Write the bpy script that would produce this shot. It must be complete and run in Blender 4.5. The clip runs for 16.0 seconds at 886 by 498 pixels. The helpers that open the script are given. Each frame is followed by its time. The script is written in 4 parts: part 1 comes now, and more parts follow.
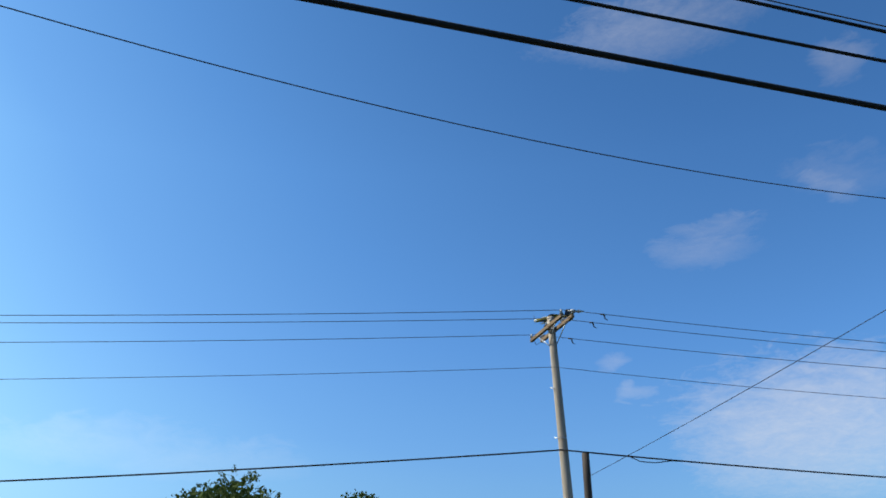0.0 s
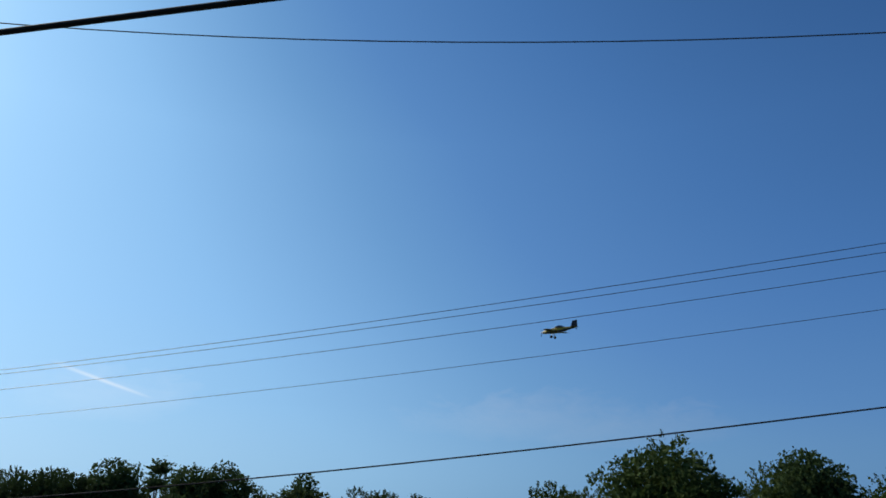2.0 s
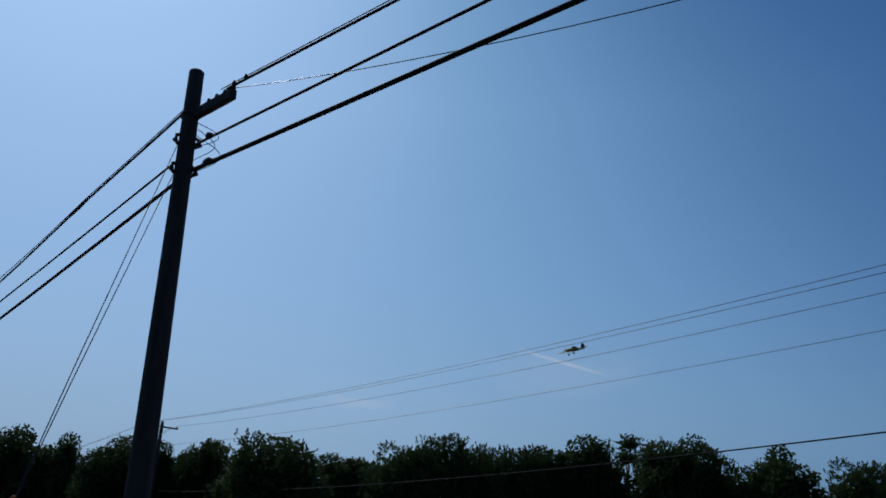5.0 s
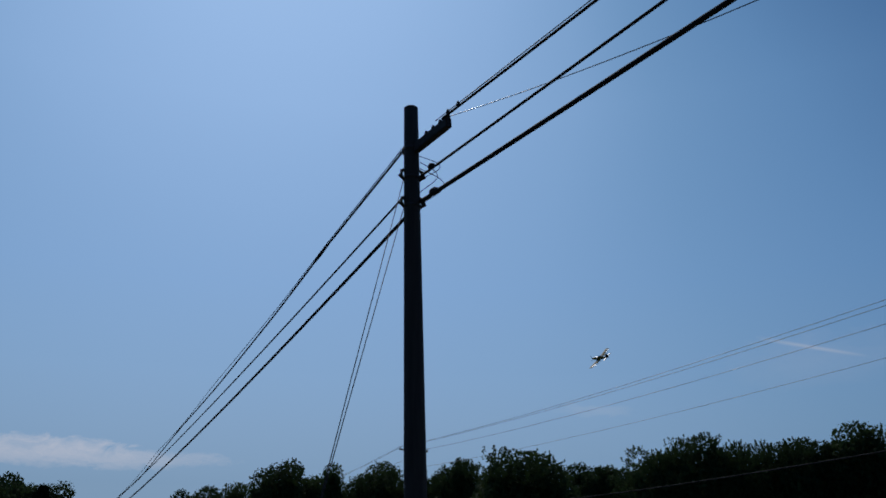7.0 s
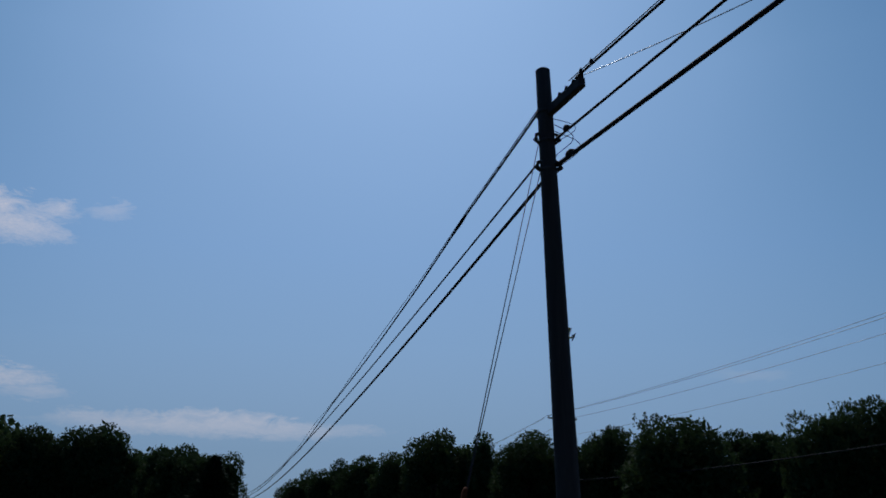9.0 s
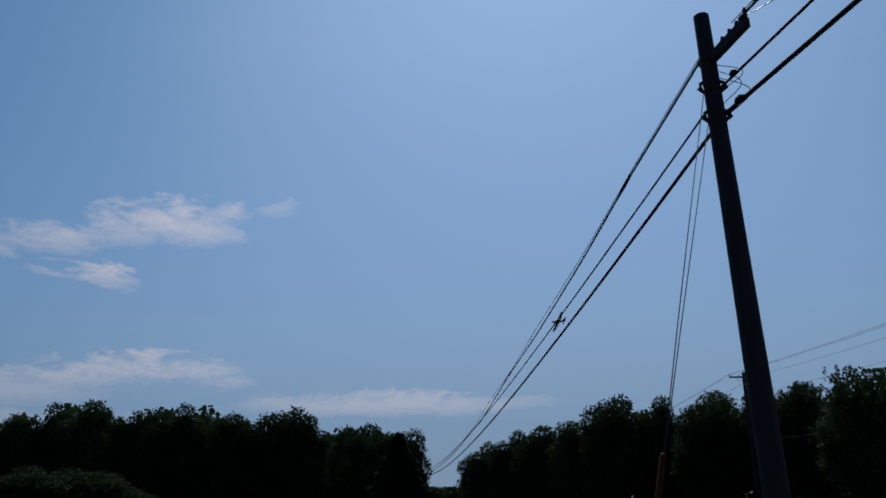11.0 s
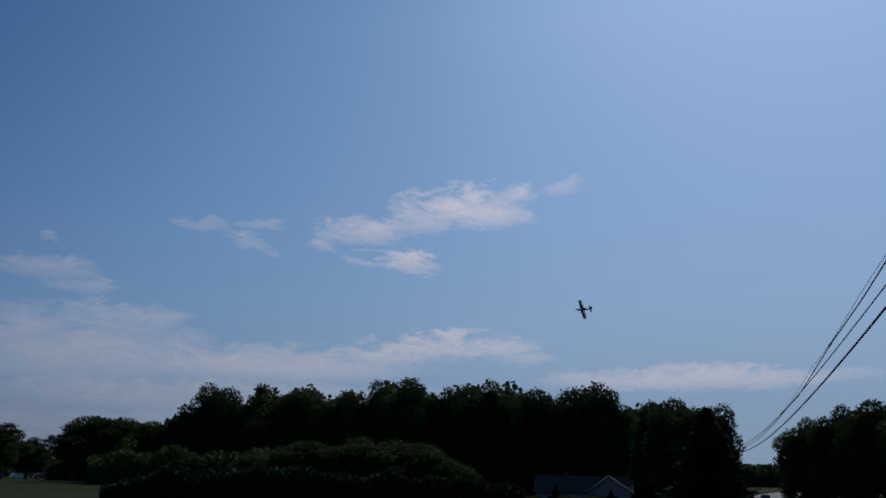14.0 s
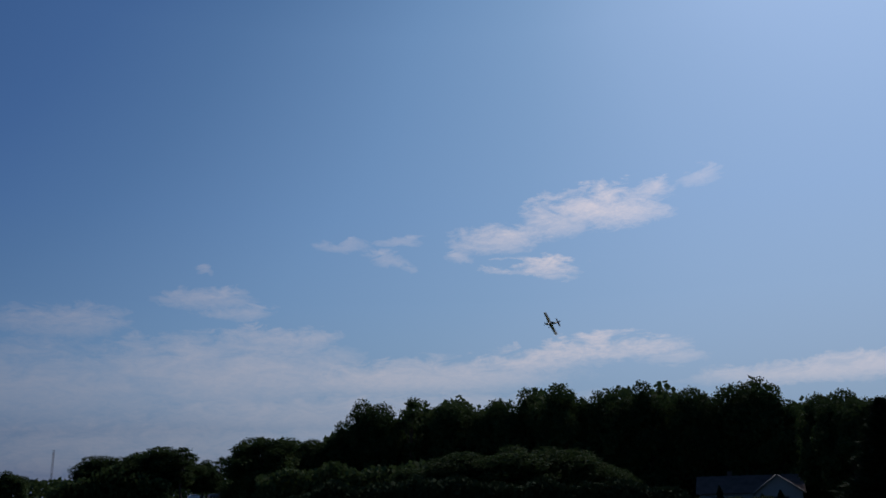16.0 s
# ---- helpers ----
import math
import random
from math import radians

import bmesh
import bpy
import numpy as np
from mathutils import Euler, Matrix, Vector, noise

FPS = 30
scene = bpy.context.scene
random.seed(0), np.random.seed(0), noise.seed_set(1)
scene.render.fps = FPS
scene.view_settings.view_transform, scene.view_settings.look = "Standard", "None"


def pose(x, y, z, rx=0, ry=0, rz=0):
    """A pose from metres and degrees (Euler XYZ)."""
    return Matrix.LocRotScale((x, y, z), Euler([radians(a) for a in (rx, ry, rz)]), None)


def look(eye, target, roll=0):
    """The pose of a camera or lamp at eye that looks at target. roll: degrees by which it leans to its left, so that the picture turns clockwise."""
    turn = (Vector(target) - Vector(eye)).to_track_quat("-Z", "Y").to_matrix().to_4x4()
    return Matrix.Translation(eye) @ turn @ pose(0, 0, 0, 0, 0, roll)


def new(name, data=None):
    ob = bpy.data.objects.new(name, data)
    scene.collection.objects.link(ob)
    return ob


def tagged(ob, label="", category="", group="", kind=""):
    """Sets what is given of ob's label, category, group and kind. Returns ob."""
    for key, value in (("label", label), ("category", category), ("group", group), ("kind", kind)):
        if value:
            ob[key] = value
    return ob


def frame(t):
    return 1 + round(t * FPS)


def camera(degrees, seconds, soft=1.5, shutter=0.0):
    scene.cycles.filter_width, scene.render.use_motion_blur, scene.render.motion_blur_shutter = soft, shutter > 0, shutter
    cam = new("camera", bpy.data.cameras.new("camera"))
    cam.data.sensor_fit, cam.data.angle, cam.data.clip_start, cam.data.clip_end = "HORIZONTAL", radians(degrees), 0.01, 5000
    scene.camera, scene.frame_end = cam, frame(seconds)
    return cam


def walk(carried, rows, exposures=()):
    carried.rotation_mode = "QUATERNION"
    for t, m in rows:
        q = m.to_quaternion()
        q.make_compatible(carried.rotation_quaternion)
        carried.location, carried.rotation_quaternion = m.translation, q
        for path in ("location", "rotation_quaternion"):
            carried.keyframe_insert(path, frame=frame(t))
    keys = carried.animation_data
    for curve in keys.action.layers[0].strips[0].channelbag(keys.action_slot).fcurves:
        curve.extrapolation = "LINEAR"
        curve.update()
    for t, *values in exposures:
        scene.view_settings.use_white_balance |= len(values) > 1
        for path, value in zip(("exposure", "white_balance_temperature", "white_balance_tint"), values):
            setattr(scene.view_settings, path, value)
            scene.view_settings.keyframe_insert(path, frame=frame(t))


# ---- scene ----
# ---- camera: held at arm's length by someone turning on the spot ----
EYE = 1.6
cam = camera(55.74, 16.0, soft=1.7)
# seconds, offset of the lens from the turning point, yaw, pitch, roll
ROWS = [
    (0.0, 0.011, 0.354, 0.000, -0.00, 24.97, -1.39),
    (0.5, -0.031, 0.351, 0.000, 7.12, 25.35, -0.85),
    (1.0, -0.072, 0.344, 0.000, 14.38, 23.98, -0.47),
    (1.5, -0.115, 0.330, 0.000, 22.43, 23.68, 0.62),
    (2.0, -0.142, 0.316, 0.001, 28.48, 23.01, 0.08),
    (2.5, -0.163, 0.301, 0.003, 34.27, 22.82, 0.10),
    (3.0, -0.176, 0.286, 0.007, 39.63, 22.71, 0.49),
    (3.5, -0.183, 0.269, 0.019, 45.20, 22.32, 0.84),
    (4.0, -0.178, 0.255, 0.049, 50.25, 21.33, 0.74),
    (4.5, -0.206, 0.274, 0.032, 53.83, 20.79, 1.72),
    (5.0, -0.231, 0.331, 0.029, 59.67, 20.50, 2.98),
    (7.5, -0.358, 0.083, -0.007, 77.52, 20.70, 0.16),
    (8.0, -0.394, 0.085, -0.023, 79.74, 20.11, 0.80),
    (8.5, -0.402, 0.128, -0.026, 82.25, 19.11, 0.93),
    (9.0, -0.403, 0.128, -0.024, 85.30, 18.70, 0.85),
    (11.5, -0.430, -0.128, -0.013, 98.91, 16.41, -0.87),
    (12.0, -0.457, -0.194, -0.047, 101.32, 16.03, -0.31),
    (12.5, -0.402, -0.179, 0.001, 104.85, 15.50, -0.75),
    (13.0, -0.377, -0.178, 0.000, 108.95, 15.09, -0.65),
    (13.5, -0.358, -0.179, 0.000, 112.14, 15.48, -0.85),
    (14.0, -0.337, -0.193, 0.000, 116.89, 15.26, 0.53),
    (14.5, -0.329, -0.187, 0.000, 117.44, 15.12, -0.52),
    (15.0, -0.317, -0.197, 0.000, 120.28, 15.09, -1.40),
    (15.5, -0.304, -0.209, 0.000, 123.43, 15.89, -1.42),
    (16.0, -0.292, -0.223, 0.000, 126.51, 15.89, -1.67),
]
EXPOSURES = [(0.0, 0.8, 7000, 4), (1.5, 0.22, 6850, 6), (2.5, -0.2, 6600, 9), (5.0, -0.9, 6200, 12), (9.0, -1.25, 5900, 13), (11.5, -1.27, 6150, 15), (12.5, -1.13, 6350, 17), (14.0, -1.15, 6300, 18), (16.0, -0.97, 6500, 19)]
walk(cam, [(t, pose(x, y, EYE + z, 90 + pitch, 0, yaw) @ pose(0, 0, 0, 0, 0, roll)) for t, x, y, z, yaw, pitch, roll in ROWS], EXPOSURES)

# ---- sun and sky ----
SUN_YAW, SUN_EL = 89.0, 46.0


def heading(yaw, el=0.0):
    a, e = radians(yaw), radians(el)
    return Vector((-math.sin(a) * math.cos(e), math.cos(a) * math.cos(e), math.sin(e)))


sun_data = bpy.data.lights.new("sun", "SUN")
sun_data.energy, sun_data.angle, sun_data.color = 3.9, radians(0.5), (1.0, 0.95, 0.87)
sun = new("sun", sun_data)
sun.matrix_world = look(heading(SUN_YAW, SUN_EL) * 100, (0, 0, 0))

world = bpy.data.worlds.new("sky")
scene.world = world
world.use_nodes = True
wt = world.node_tree
wt.nodes.clear()


def wnode(kind, **inputs):
    n = wt.nodes.new(kind)
    return n


def wmath(op, a, b=None, c=None, clamp=False):
    n = wt.nodes.new("ShaderNodeMath")
    n.operation, n.use_clamp = op, clamp
    for i, v in enumerate((a, b, c)):
        if v is None:
            continue
        if isinstance(v, (int, float)):
            n.inputs[i].default_value = v
        else:
            wt.links.new(v, n.inputs[i])
    return n.outputs[0]


sky = wnode("ShaderNodeTexSky")
sky.sky_type, sky.sun_disc = "NISHITA", False
sky.sun_elevation, sky.sun_rotation = radians(SUN_EL), radians(-SUN_YAW)
sky.altitude, sky.air_density, sky.dust_density, sky.ozone_density = 60, 1.0, 0.9, 2.2
SKY_STRENGTH = 0.11

co = wnode("ShaderNodeTexCoord")
sep = wnode("ShaderNodeSeparateXYZ")
wt.links.new(co.outputs["Generated"], sep.inputs[0])
az = wmath("MULTIPLY", wmath("ARCTAN2", wmath("MULTIPLY", sep.outputs[0], -1.0), sep.outputs[1]), 57.29578)
el = wmath("MULTIPLY", wmath("ARCSINE", sep.outputs[2]), 57.29578)
plane_co = wnode("ShaderNodeCombineXYZ")
wt.links.new(az, plane_co.inputs[0])
wt.links.new(wmath("MULTIPLY", el, 2.6), plane_co.inputs[1])


def cloud_noise(scale, detail, rough, distort):
    n = wnode("ShaderNodeTexNoise")
    n.inputs["Scale"].default_value, n.inputs["Detail"].default_value = scale, detail
    n.inputs["Roughness"].default_value, n.inputs["Distortion"].default_value = rough, distort
    wt.links.new(plane_co.outputs[0], n.inputs["Vector"])
    return n.outputs["Fac"]


broad, middle, fine = cloud_noise(0.13, 4, 0.5, 0.4), cloud_noise(0.42, 6, 0.62, 0.8), cloud_noise(1.5, 6, 0.65, 1.0)
warp_az = wmath("ADD", az, wmath("MULTIPLY", wmath("SUBTRACT", broad, 0.5), 9.0))
warp_el = wmath("ADD", el, wmath("MULTIPLY", wmath("SUBTRACT", middle, 0.5), 2.0))
tear = wmath("ADD", wmath("MULTIPLY", wmath("SUBTRACT", middle, 0.5), 2.7), wmath("MULTIPLY", wmath("SUBTRACT", fine, 0.5), 1.7))
soft_tear = wmath("MULTIPLY_ADD", tear, 0.5, 0.15)
# yaw, elevation, half width, half height (degrees), density
CLOUDS_WEST = [
    (114.2, 18.1, 3.4, 1.5, 0.95), (111.2, 18.9, 2.0, 0.8, 0.7), (118.0, 17.4, 2.6, 1.2, 0.7), (121.8, 16.5, 3.4, 1.05, 0.75),
    (124.6, 15.3, 1.2, 0.45, 0.5), (107.4, 19.4, 1.7, 0.6, 0.4), (120.2, 14.4, 3.0, 0.6, 0.95), (119.4, 13.8, 1.2, 0.4, 0.6),
    (133.0, 16.1, 2.4, 0.45, 0.34), (128.8, 16.4, 1.5, 0.4, 0.34), (130.3, 15.2, 1.7, 0.5, 0.38), (129.0, 14.7, 0.8, 0.3, 0.3),
    (100.5, 6.4, 11.6, 0.85, 0.85), (116.4, 8.7, 5.4, 0.85, 0.95), (120.0, 7.9, 4.5, 0.7, 0.7), (129.5, 7.2, 12.8, 1.3, 0.8),
    (141.3, 7.6, 10.1, 2.6, 0.68), (138.6, 9.9, 4.2, 0.8, 0.5), (142.8, 12.5, 3.2, 0.7, 0.42), (140.6, 11.6, 2.6, 0.6, 0.42), (142.8, 14.3, 0.9, 0.25, 0.3),
    (133.7, 5.0, 19.4, 1.6, 0.6), (152.7, 6.4, 11.7, 3.0, 0.5), (151.8, 10.6, 4.0, 1.0, 0.36), (112.1, 7.8, 2.2, 0.4, 0.4),
    (146.0, 2.6, 34.0, 3.6, 0.5),
]
CLOUDS_NORTH = [
    (-24.5, 11.6, 10.0, 4.8, 0.62), (-18.6, 23.4, 4.2, 1.3, 0.2), (-20.5, 24.6, 3.0, 0.8, 0.18), (-28.3, 26.0, 1.6, 1.5, 0.22), (-30.5, 33.0, 2.4, 1.4, 0.2), (-11.5, 16.7, 1.6, 0.6, 0.25), (-17.6, 38.1, 9.0, 2.4, 0.2), (-29.1, 26.5, 3.0, 1.8, 0.1),
    (-13.2, 14.6, 1.2, 0.6, 0.25), (22.5, 11.7, 8.4, 1.6, 0.13), (16.1, 10.9, 6.7, 1.5, 0.12), (50.6, 12.3, 6.0, 1.8, 0.13),
    (23.9, 12.2, 5.0, 1.1, 0.12), (65.8, 9.8, 3.0, 0.5, 0.2),
]
amount = None
for yaw, e0, w, h, density in CLOUDS_WEST + CLOUDS_NORTH:
    dx = wmath("MULTIPLY", wmath("SUBTRACT", warp_az, yaw), 1.0 / w)
    dy = wmath("MULTIPLY", wmath("SUBTRACT", warp_el, e0), 1.0 / h)
    d2 = wmath("ADD", wmath("MULTIPLY", dx, dx), wmath("MULTIPLY", dy, dy))
    body = wmath("MULTIPLY", wmath("MULTIPLY", wmath("SUBTRACT", wmath("SUBTRACT", 1.3, d2), soft_tear if w > 6 or yaw < 70 else tear), 0.5, clamp=True), density)
    amount = body if amount is None else wmath("MAXIMUM", amount, body)
# an old, drifted contrail
dx = wmath("SUBTRACT", az, 50.8)
dy = wmath("SUBTRACT", wmath("SUBTRACT", el, 13.0), wmath("MULTIPLY", dx, 0.27))
trail = wmath("MULTIPLY", wmath("SUBTRACT", 1.0, wmath("MULTIPLY", wmath("ABSOLUTE", dy), 5.0), clamp=True),
              wmath("SUBTRACT", 1.0, wmath("MULTIPLY", wmath("MULTIPLY", dx, dx), 0.085), clamp=True))
cover = wmath("MULTIPLY", amount, 1.0, clamp=True)
cover = wmath("MAXIMUM", cover, wmath("MULTIPLY", trail, 0.4))
cover = wmath("MULTIPLY", cover, 0.86)
white = wnode("ShaderNodeMix")
white.data_type = "RGBA"
CLOUD = (14.2, 13.3, 13.2)
# clouds scatter sunlight forwards: brightest towards the sun
toward = wnode("ShaderNodeVectorMath")
toward.operation = "DOT_PRODUCT"
toward.inputs[1].default_value = heading(SUN_YAW, SUN_EL)
wt.links.new(co.outputs["Generated"], toward.inputs[0])
scatter = wmath("MULTIPLY_ADD", wmath("MULTIPLY_ADD", toward.outputs["Value"], 1.4, -0.28, clamp=True), 0.65, 0.35)
lit = wnode("ShaderNodeVectorMath")
lit.operation = "SCALE"
lit.inputs[0].default_value = CLOUD
wt.links.new(scatter, lit.inputs["Scale"])
wt.links.new(lit.outputs[0], white.inputs["B"])
wt.links.new(cover, white.inputs["Factor"])
# a clear sky from deep blue away from the sun to pale blue towards it
hsv = wnode("ShaderNodeSeparateColor")
hsv.mode = "HSV"
wt.links.new(sky.outputs[0], hsv.inputs[0])
haze = wmath("MULTIPLY_ADD", wmath("MULTIPLY", el, 1 / 30.0, clamp=True), 0.44, 0.56)
lifted = wmath("MULTIPLY", wmath("POWER", wmath("MULTIPLY", hsv.outputs[2], 0.25), 2.2), 4.2)
value = wmath("DIVIDE", lifted, wmath("SQRT", wmath("ADD", wmath("POWER", wmath("MULTIPLY", lifted, 0.045), 2.0), 1.0)))
depth = wmath("MULTIPLY", wmath("MULTIPLY", value, wmath("MAXIMUM", haze, 0.74)), SKY_STRENGTH / 2.4)
tint = wnode("ShaderNodeValToRGB")
# position, green, then red and blue as shares of it
STOPS = [(0.0, 0.03, 0.28, 3.0), (0.10, 0.10, 0.30, 2.85), (0.167, 0.172, 0.34, 2.55), (0.233, 0.245, 0.39, 2.28), (0.283, 0.33, 0.43, 1.98),
         (0.383, 0.53, 0.50, 1.72), (0.473, 0.66, 0.55, 1.6), (0.55, 0.79, 0.6, 1.54), (0.67, 0.92, 0.64, 1.5), (0.85, 1.06, 0.67, 1.46), (1.0, 1.16, 0.69, 1.42)]
ramp_el = tint.color_ramp.elements
while len(ramp_el) < len(STOPS):
    ramp_el.new(0.5)
for stop, (pos, g, r_share, b_share) in zip(ramp_el, STOPS):
    stop.position = pos
    stop.color = (g * r_share / 1.7, g / 1.7, g * b_share / 1.7, 1.0)
wt.links.new(depth, tint.inputs[0])
clear = wnode("ShaderNodeVectorMath")
clear.operation = "SCALE"
wt.links.new(wmath("MULTIPLY_ADD", wmath("MULTIPLY", el, 1 / 12.0, clamp=True), 0.24 * 1.7 / SKY_STRENGTH, 0.76 * 1.7 / SKY_STRENGTH), clear.inputs["Scale"])
wt.links.new(tint.outputs[0], clear.inputs[0])
# the air near the horizon is milkier
low = wmath("SUBTRACT", 1.0, wmath("MULTIPLY", el, 1 / 18.0), clamp=True)
milk = wnode("ShaderNodeCombineXYZ")
wt.links.new(wmath("MULTIPLY_ADD", low, 0.12, 1.0), milk.inputs[0])
milk.inputs[1].default_value = 1.0
wt.links.new(wmath("MULTIPLY_ADD", low, -0.16, 1.0), milk.inputs[2])
milky = wnode("ShaderNodeVectorMath")
milky.operation = "MULTIPLY"
wt.links.new(clear.outputs[0], milky.inputs[0])
wt.links.new(milk.outputs[0], milky.inputs[1])
wt.links.new(milky.outputs[0], white.inputs["A"])
back = wnode("ShaderNodeBackground")
back.inputs["Strength"].default_value = SKY_STRENGTH
wt.links.new(white.outputs["Result"], back.inputs["Color"])
wout = wnode("ShaderNodeOutputWorld")
wt.links.new(back.outputs[0], wout.inputs["Surface"])


# ---- materials ----
def material(name, dark, light, rough=0.8, scale=4.0, metal=0.0, bump=0.0, stretch=(1, 1, 1), spec=0.4, fine=40.0, through_light=0.0, vary=0.0):
    """Two scales of noise between two colours, with bump, a share of light passing through and variation from thing to thing."""
    m = bpy.data.materials.new(name)
    m.use_nodes = True
    nt = m.node_tree
    bsdf = nt.nodes["Principled BSDF"]
    tc, mp = nt.nodes.new("ShaderNodeTexCoord"), nt.nodes.new("ShaderNodeMapping")
    mp.inputs["Scale"].default_value = stretch
    nt.links.new(tc.outputs["Object"], mp.inputs[0])
    a, b = nt.nodes.new("ShaderNodeTexNoise"), nt.nodes.new("ShaderNodeTexNoise")
    a.inputs["Scale"].default_value, a.inputs["Detail"].default_value = scale, 5
    b.inputs["Scale"].default_value, b.inputs["Detail"].default_value = fine, 3
    for n in (a, b):
        nt.links.new(mp.outputs[0], n.inputs["Vector"])
    mix = nt.nodes.new("ShaderNodeMath")
    mix.operation = "MULTIPLY_ADD"
    nt.links.new(b.outputs["Fac"], mix.inputs[0])
    mix.inputs[1].default_value = 0.5
    half = nt.nodes.new("ShaderNodeMath")
    half.operation = "MULTIPLY_ADD"
    nt.links.new(a.outputs["Fac"], half.inputs[0])
    half.inputs[1].default_value, half.inputs[2].default_value = 1.3, -0.4
    nt.links.new(half.outputs[0], mix.inputs[2])
    fac = mix.outputs[0]
    if vary:
        info, isl = nt.nodes.new("ShaderNodeObjectInfo"), nt.nodes.new("ShaderNodeNewGeometry")
        for source, amount_v in ((info.outputs["Random"], vary), (isl.outputs["Random Per Island"], vary)):
            n = nt.nodes.new("ShaderNodeMath")
            n.operation = "MULTIPLY_ADD"
            nt.links.new(source, n.inputs[0])
            n.inputs[1].default_value = amount_v
            nt.links.new(fac, n.inputs[2])
            off = nt.nodes.new("ShaderNodeMath")
            off.operation = "SUBTRACT"
            nt.links.new(n.outputs[0], off.inputs[0])
            off.inputs[1].default_value = amount_v / 2
            fac = off.outputs[0]
    ramp = nt.nodes.new("ShaderNodeMix")
    ramp.data_type = "RGBA"
    ramp.inputs["A"].default_value, ramp.inputs["B"].default_value = (*dark, 1), (*light, 1)
    nt.links.new(fac, ramp.inputs["Factor"])
    nt.links.new(ramp.outputs["Result"], bsdf.inputs["Base Color"])
    bsdf.inputs["Roughness"].default_value, bsdf.inputs["Metallic"].default_value = rough, metal
    bsdf.inputs["Specular IOR Level"].default_value = spec
    if bump:
        bp = nt.nodes.new("ShaderNodeBump")
        bp.inputs["Strength"].default_value, bp.inputs["Distance"].default_value = bump, 0.02
        nt.links.new(mix.outputs[0], bp.inputs["Height"])
        nt.links.new(bp.outputs[0], bsdf.inputs["Normal"])
    if through_light:
        tr, add = nt.nodes.new("ShaderNodeBsdfTranslucent"), nt.nodes.new("ShaderNodeMixShader")
        nt.links.new(ramp.outputs["Result"], tr.inputs["Color"])
        add.inputs[0].default_value = through_light
        nt.links.new(bsdf.outputs[0], add.inputs[1])
        nt.links.new(tr.outputs[0], add.inputs[2])
        nt.links.new(add.outputs[0], nt.nodes["Material Output"].inputs["Surface"])
    return m


OLD_WOOD = material("weathered_grey_pole_wood", (0.13, 0.1, 0.08), (0.45, 0.38, 0.31), 0.88, 2.2, bump=0.7, stretch=(9, 9, 0.3), fine=22.0)
TAR_WOOD = material("creosoted_dark_pole_wood", (0.022, 0.016, 0.013), (0.062, 0.045, 0.036), 0.8, 3.0, bump=0.5, stretch=(6, 6, 0.35))
ARM_WOOD = material("crossarm_timber", (0.07, 0.045, 0.028), (0.22, 0.15, 0.09), 0.9, 4.0, bump=0.4, stretch=(1, 1, 1))
STEEL = material("galvanised_steel", (0.3, 0.31, 0.32), (0.5, 0.51, 0.52), 0.45, 6.0, metal=0.9)
IRON = material("rusty_dark_hardware", (0.03, 0.025, 0.022), (0.09, 0.07, 0.06), 0.7, 9.0, metal=0.4)
RUBBER = material("black_cable_sheath", (0.012, 0.012, 0.014), (0.03, 0.03, 0.033), 0.8, 5.0, spec=0.1)
ALUMINIUM = material("weathered_aluminium_strand", (0.04, 0.045, 0.055), (0.09, 0.095, 0.11), 0.45, 8.0, metal=0.7)
PORCELAIN = material("grey_glazed_porcelain", (0.3, 0.29, 0.28), (0.5, 0.49, 0.48), 0.2, 6.0)
GUARD = material("orange_plastic_guy_guard", (0.1, 0.024, 0.006), (0.16, 0.042, 0.008), 0.85, 3.0, spec=0.1)
BARK = material("brown_bark", (0.035, 0.026, 0.02), (0.11, 0.085, 0.065), 0.9, 4.0, bump=0.8, stretch=(4, 4, 0.6))
LEAF = material("deep_green_leaves", (0.021, 0.037, 0.012), (0.058, 0.09, 0.03), 0.8, 0.5, fine=3.0, through_light=0.28, vary=0.5, spec=0.08)
# leaf green lightened so that sunlight on the right-hand trees is in the colour
LEAF_SUNLIT = material("sunlit_green_leaves", (0.04, 0.066, 0.016), (0.095, 0.13, 0.036), 0.75, 0.5, fine=3.0, through_light=0.22, vary=0.5, spec=0.1)
NEEDLE = material("dark_conifer_needles", (0.010, 0.02, 0.009), (0.025, 0.042, 0.017), 0.85, 0.6, fine=3.0, through_light=0.08, vary=0.4, spec=0.05)
GRASS = material("mown_summer_grass", (0.014, 0.02, 0.005), (0.034, 0.04, 0.011), 0.95, 0.06, bump=0.6, fine=3.0, spec=0.05)
ASPHALT = material("worn_grey_asphalt", (0.1, 0.1, 0.098), (0.2, 0.195, 0.19), 0.85, 0.15, bump=0.3, fine=8.0)
LINE_YELLOW = material("faded_yellow_road_paint", (0.4, 0.27, 0.04), (0.6, 0.42, 0.08), 0.7, 2.0)
LINE_WHITE = material("worn_white_road_paint", (0.5, 0.5, 0.48), (0.75, 0.75, 0.72), 0.7, 2.0)
# the aircraft yellow darkened for the wings: their backlit shade is in the colour
WING_YELLOW = material("yellow_paint_darkened_as_backlit", (0.14, 0.1, 0.015), (0.24, 0.17, 0.02), 0.6, 0.8, fine=6.0, spec=0.2)
PAINT_YELLOW = material("yellow_aircraft_paint", (0.3, 0.205, 0.012), (0.4, 0.285, 0.022), 0.4, 0.8, fine=6.0)
PAINT_WHITE = material("white_aircraft_paint", (0.68, 0.68, 0.66), (0.8, 0.8, 0.78), 0.35, 0.8, fine=6.0)
PAINT_BLUE = material("dark_blue_aircraft_paint", (0.012, 0.016, 0.03), (0.03, 0.035, 0.06), 0.35, 0.8, fine=6.0)
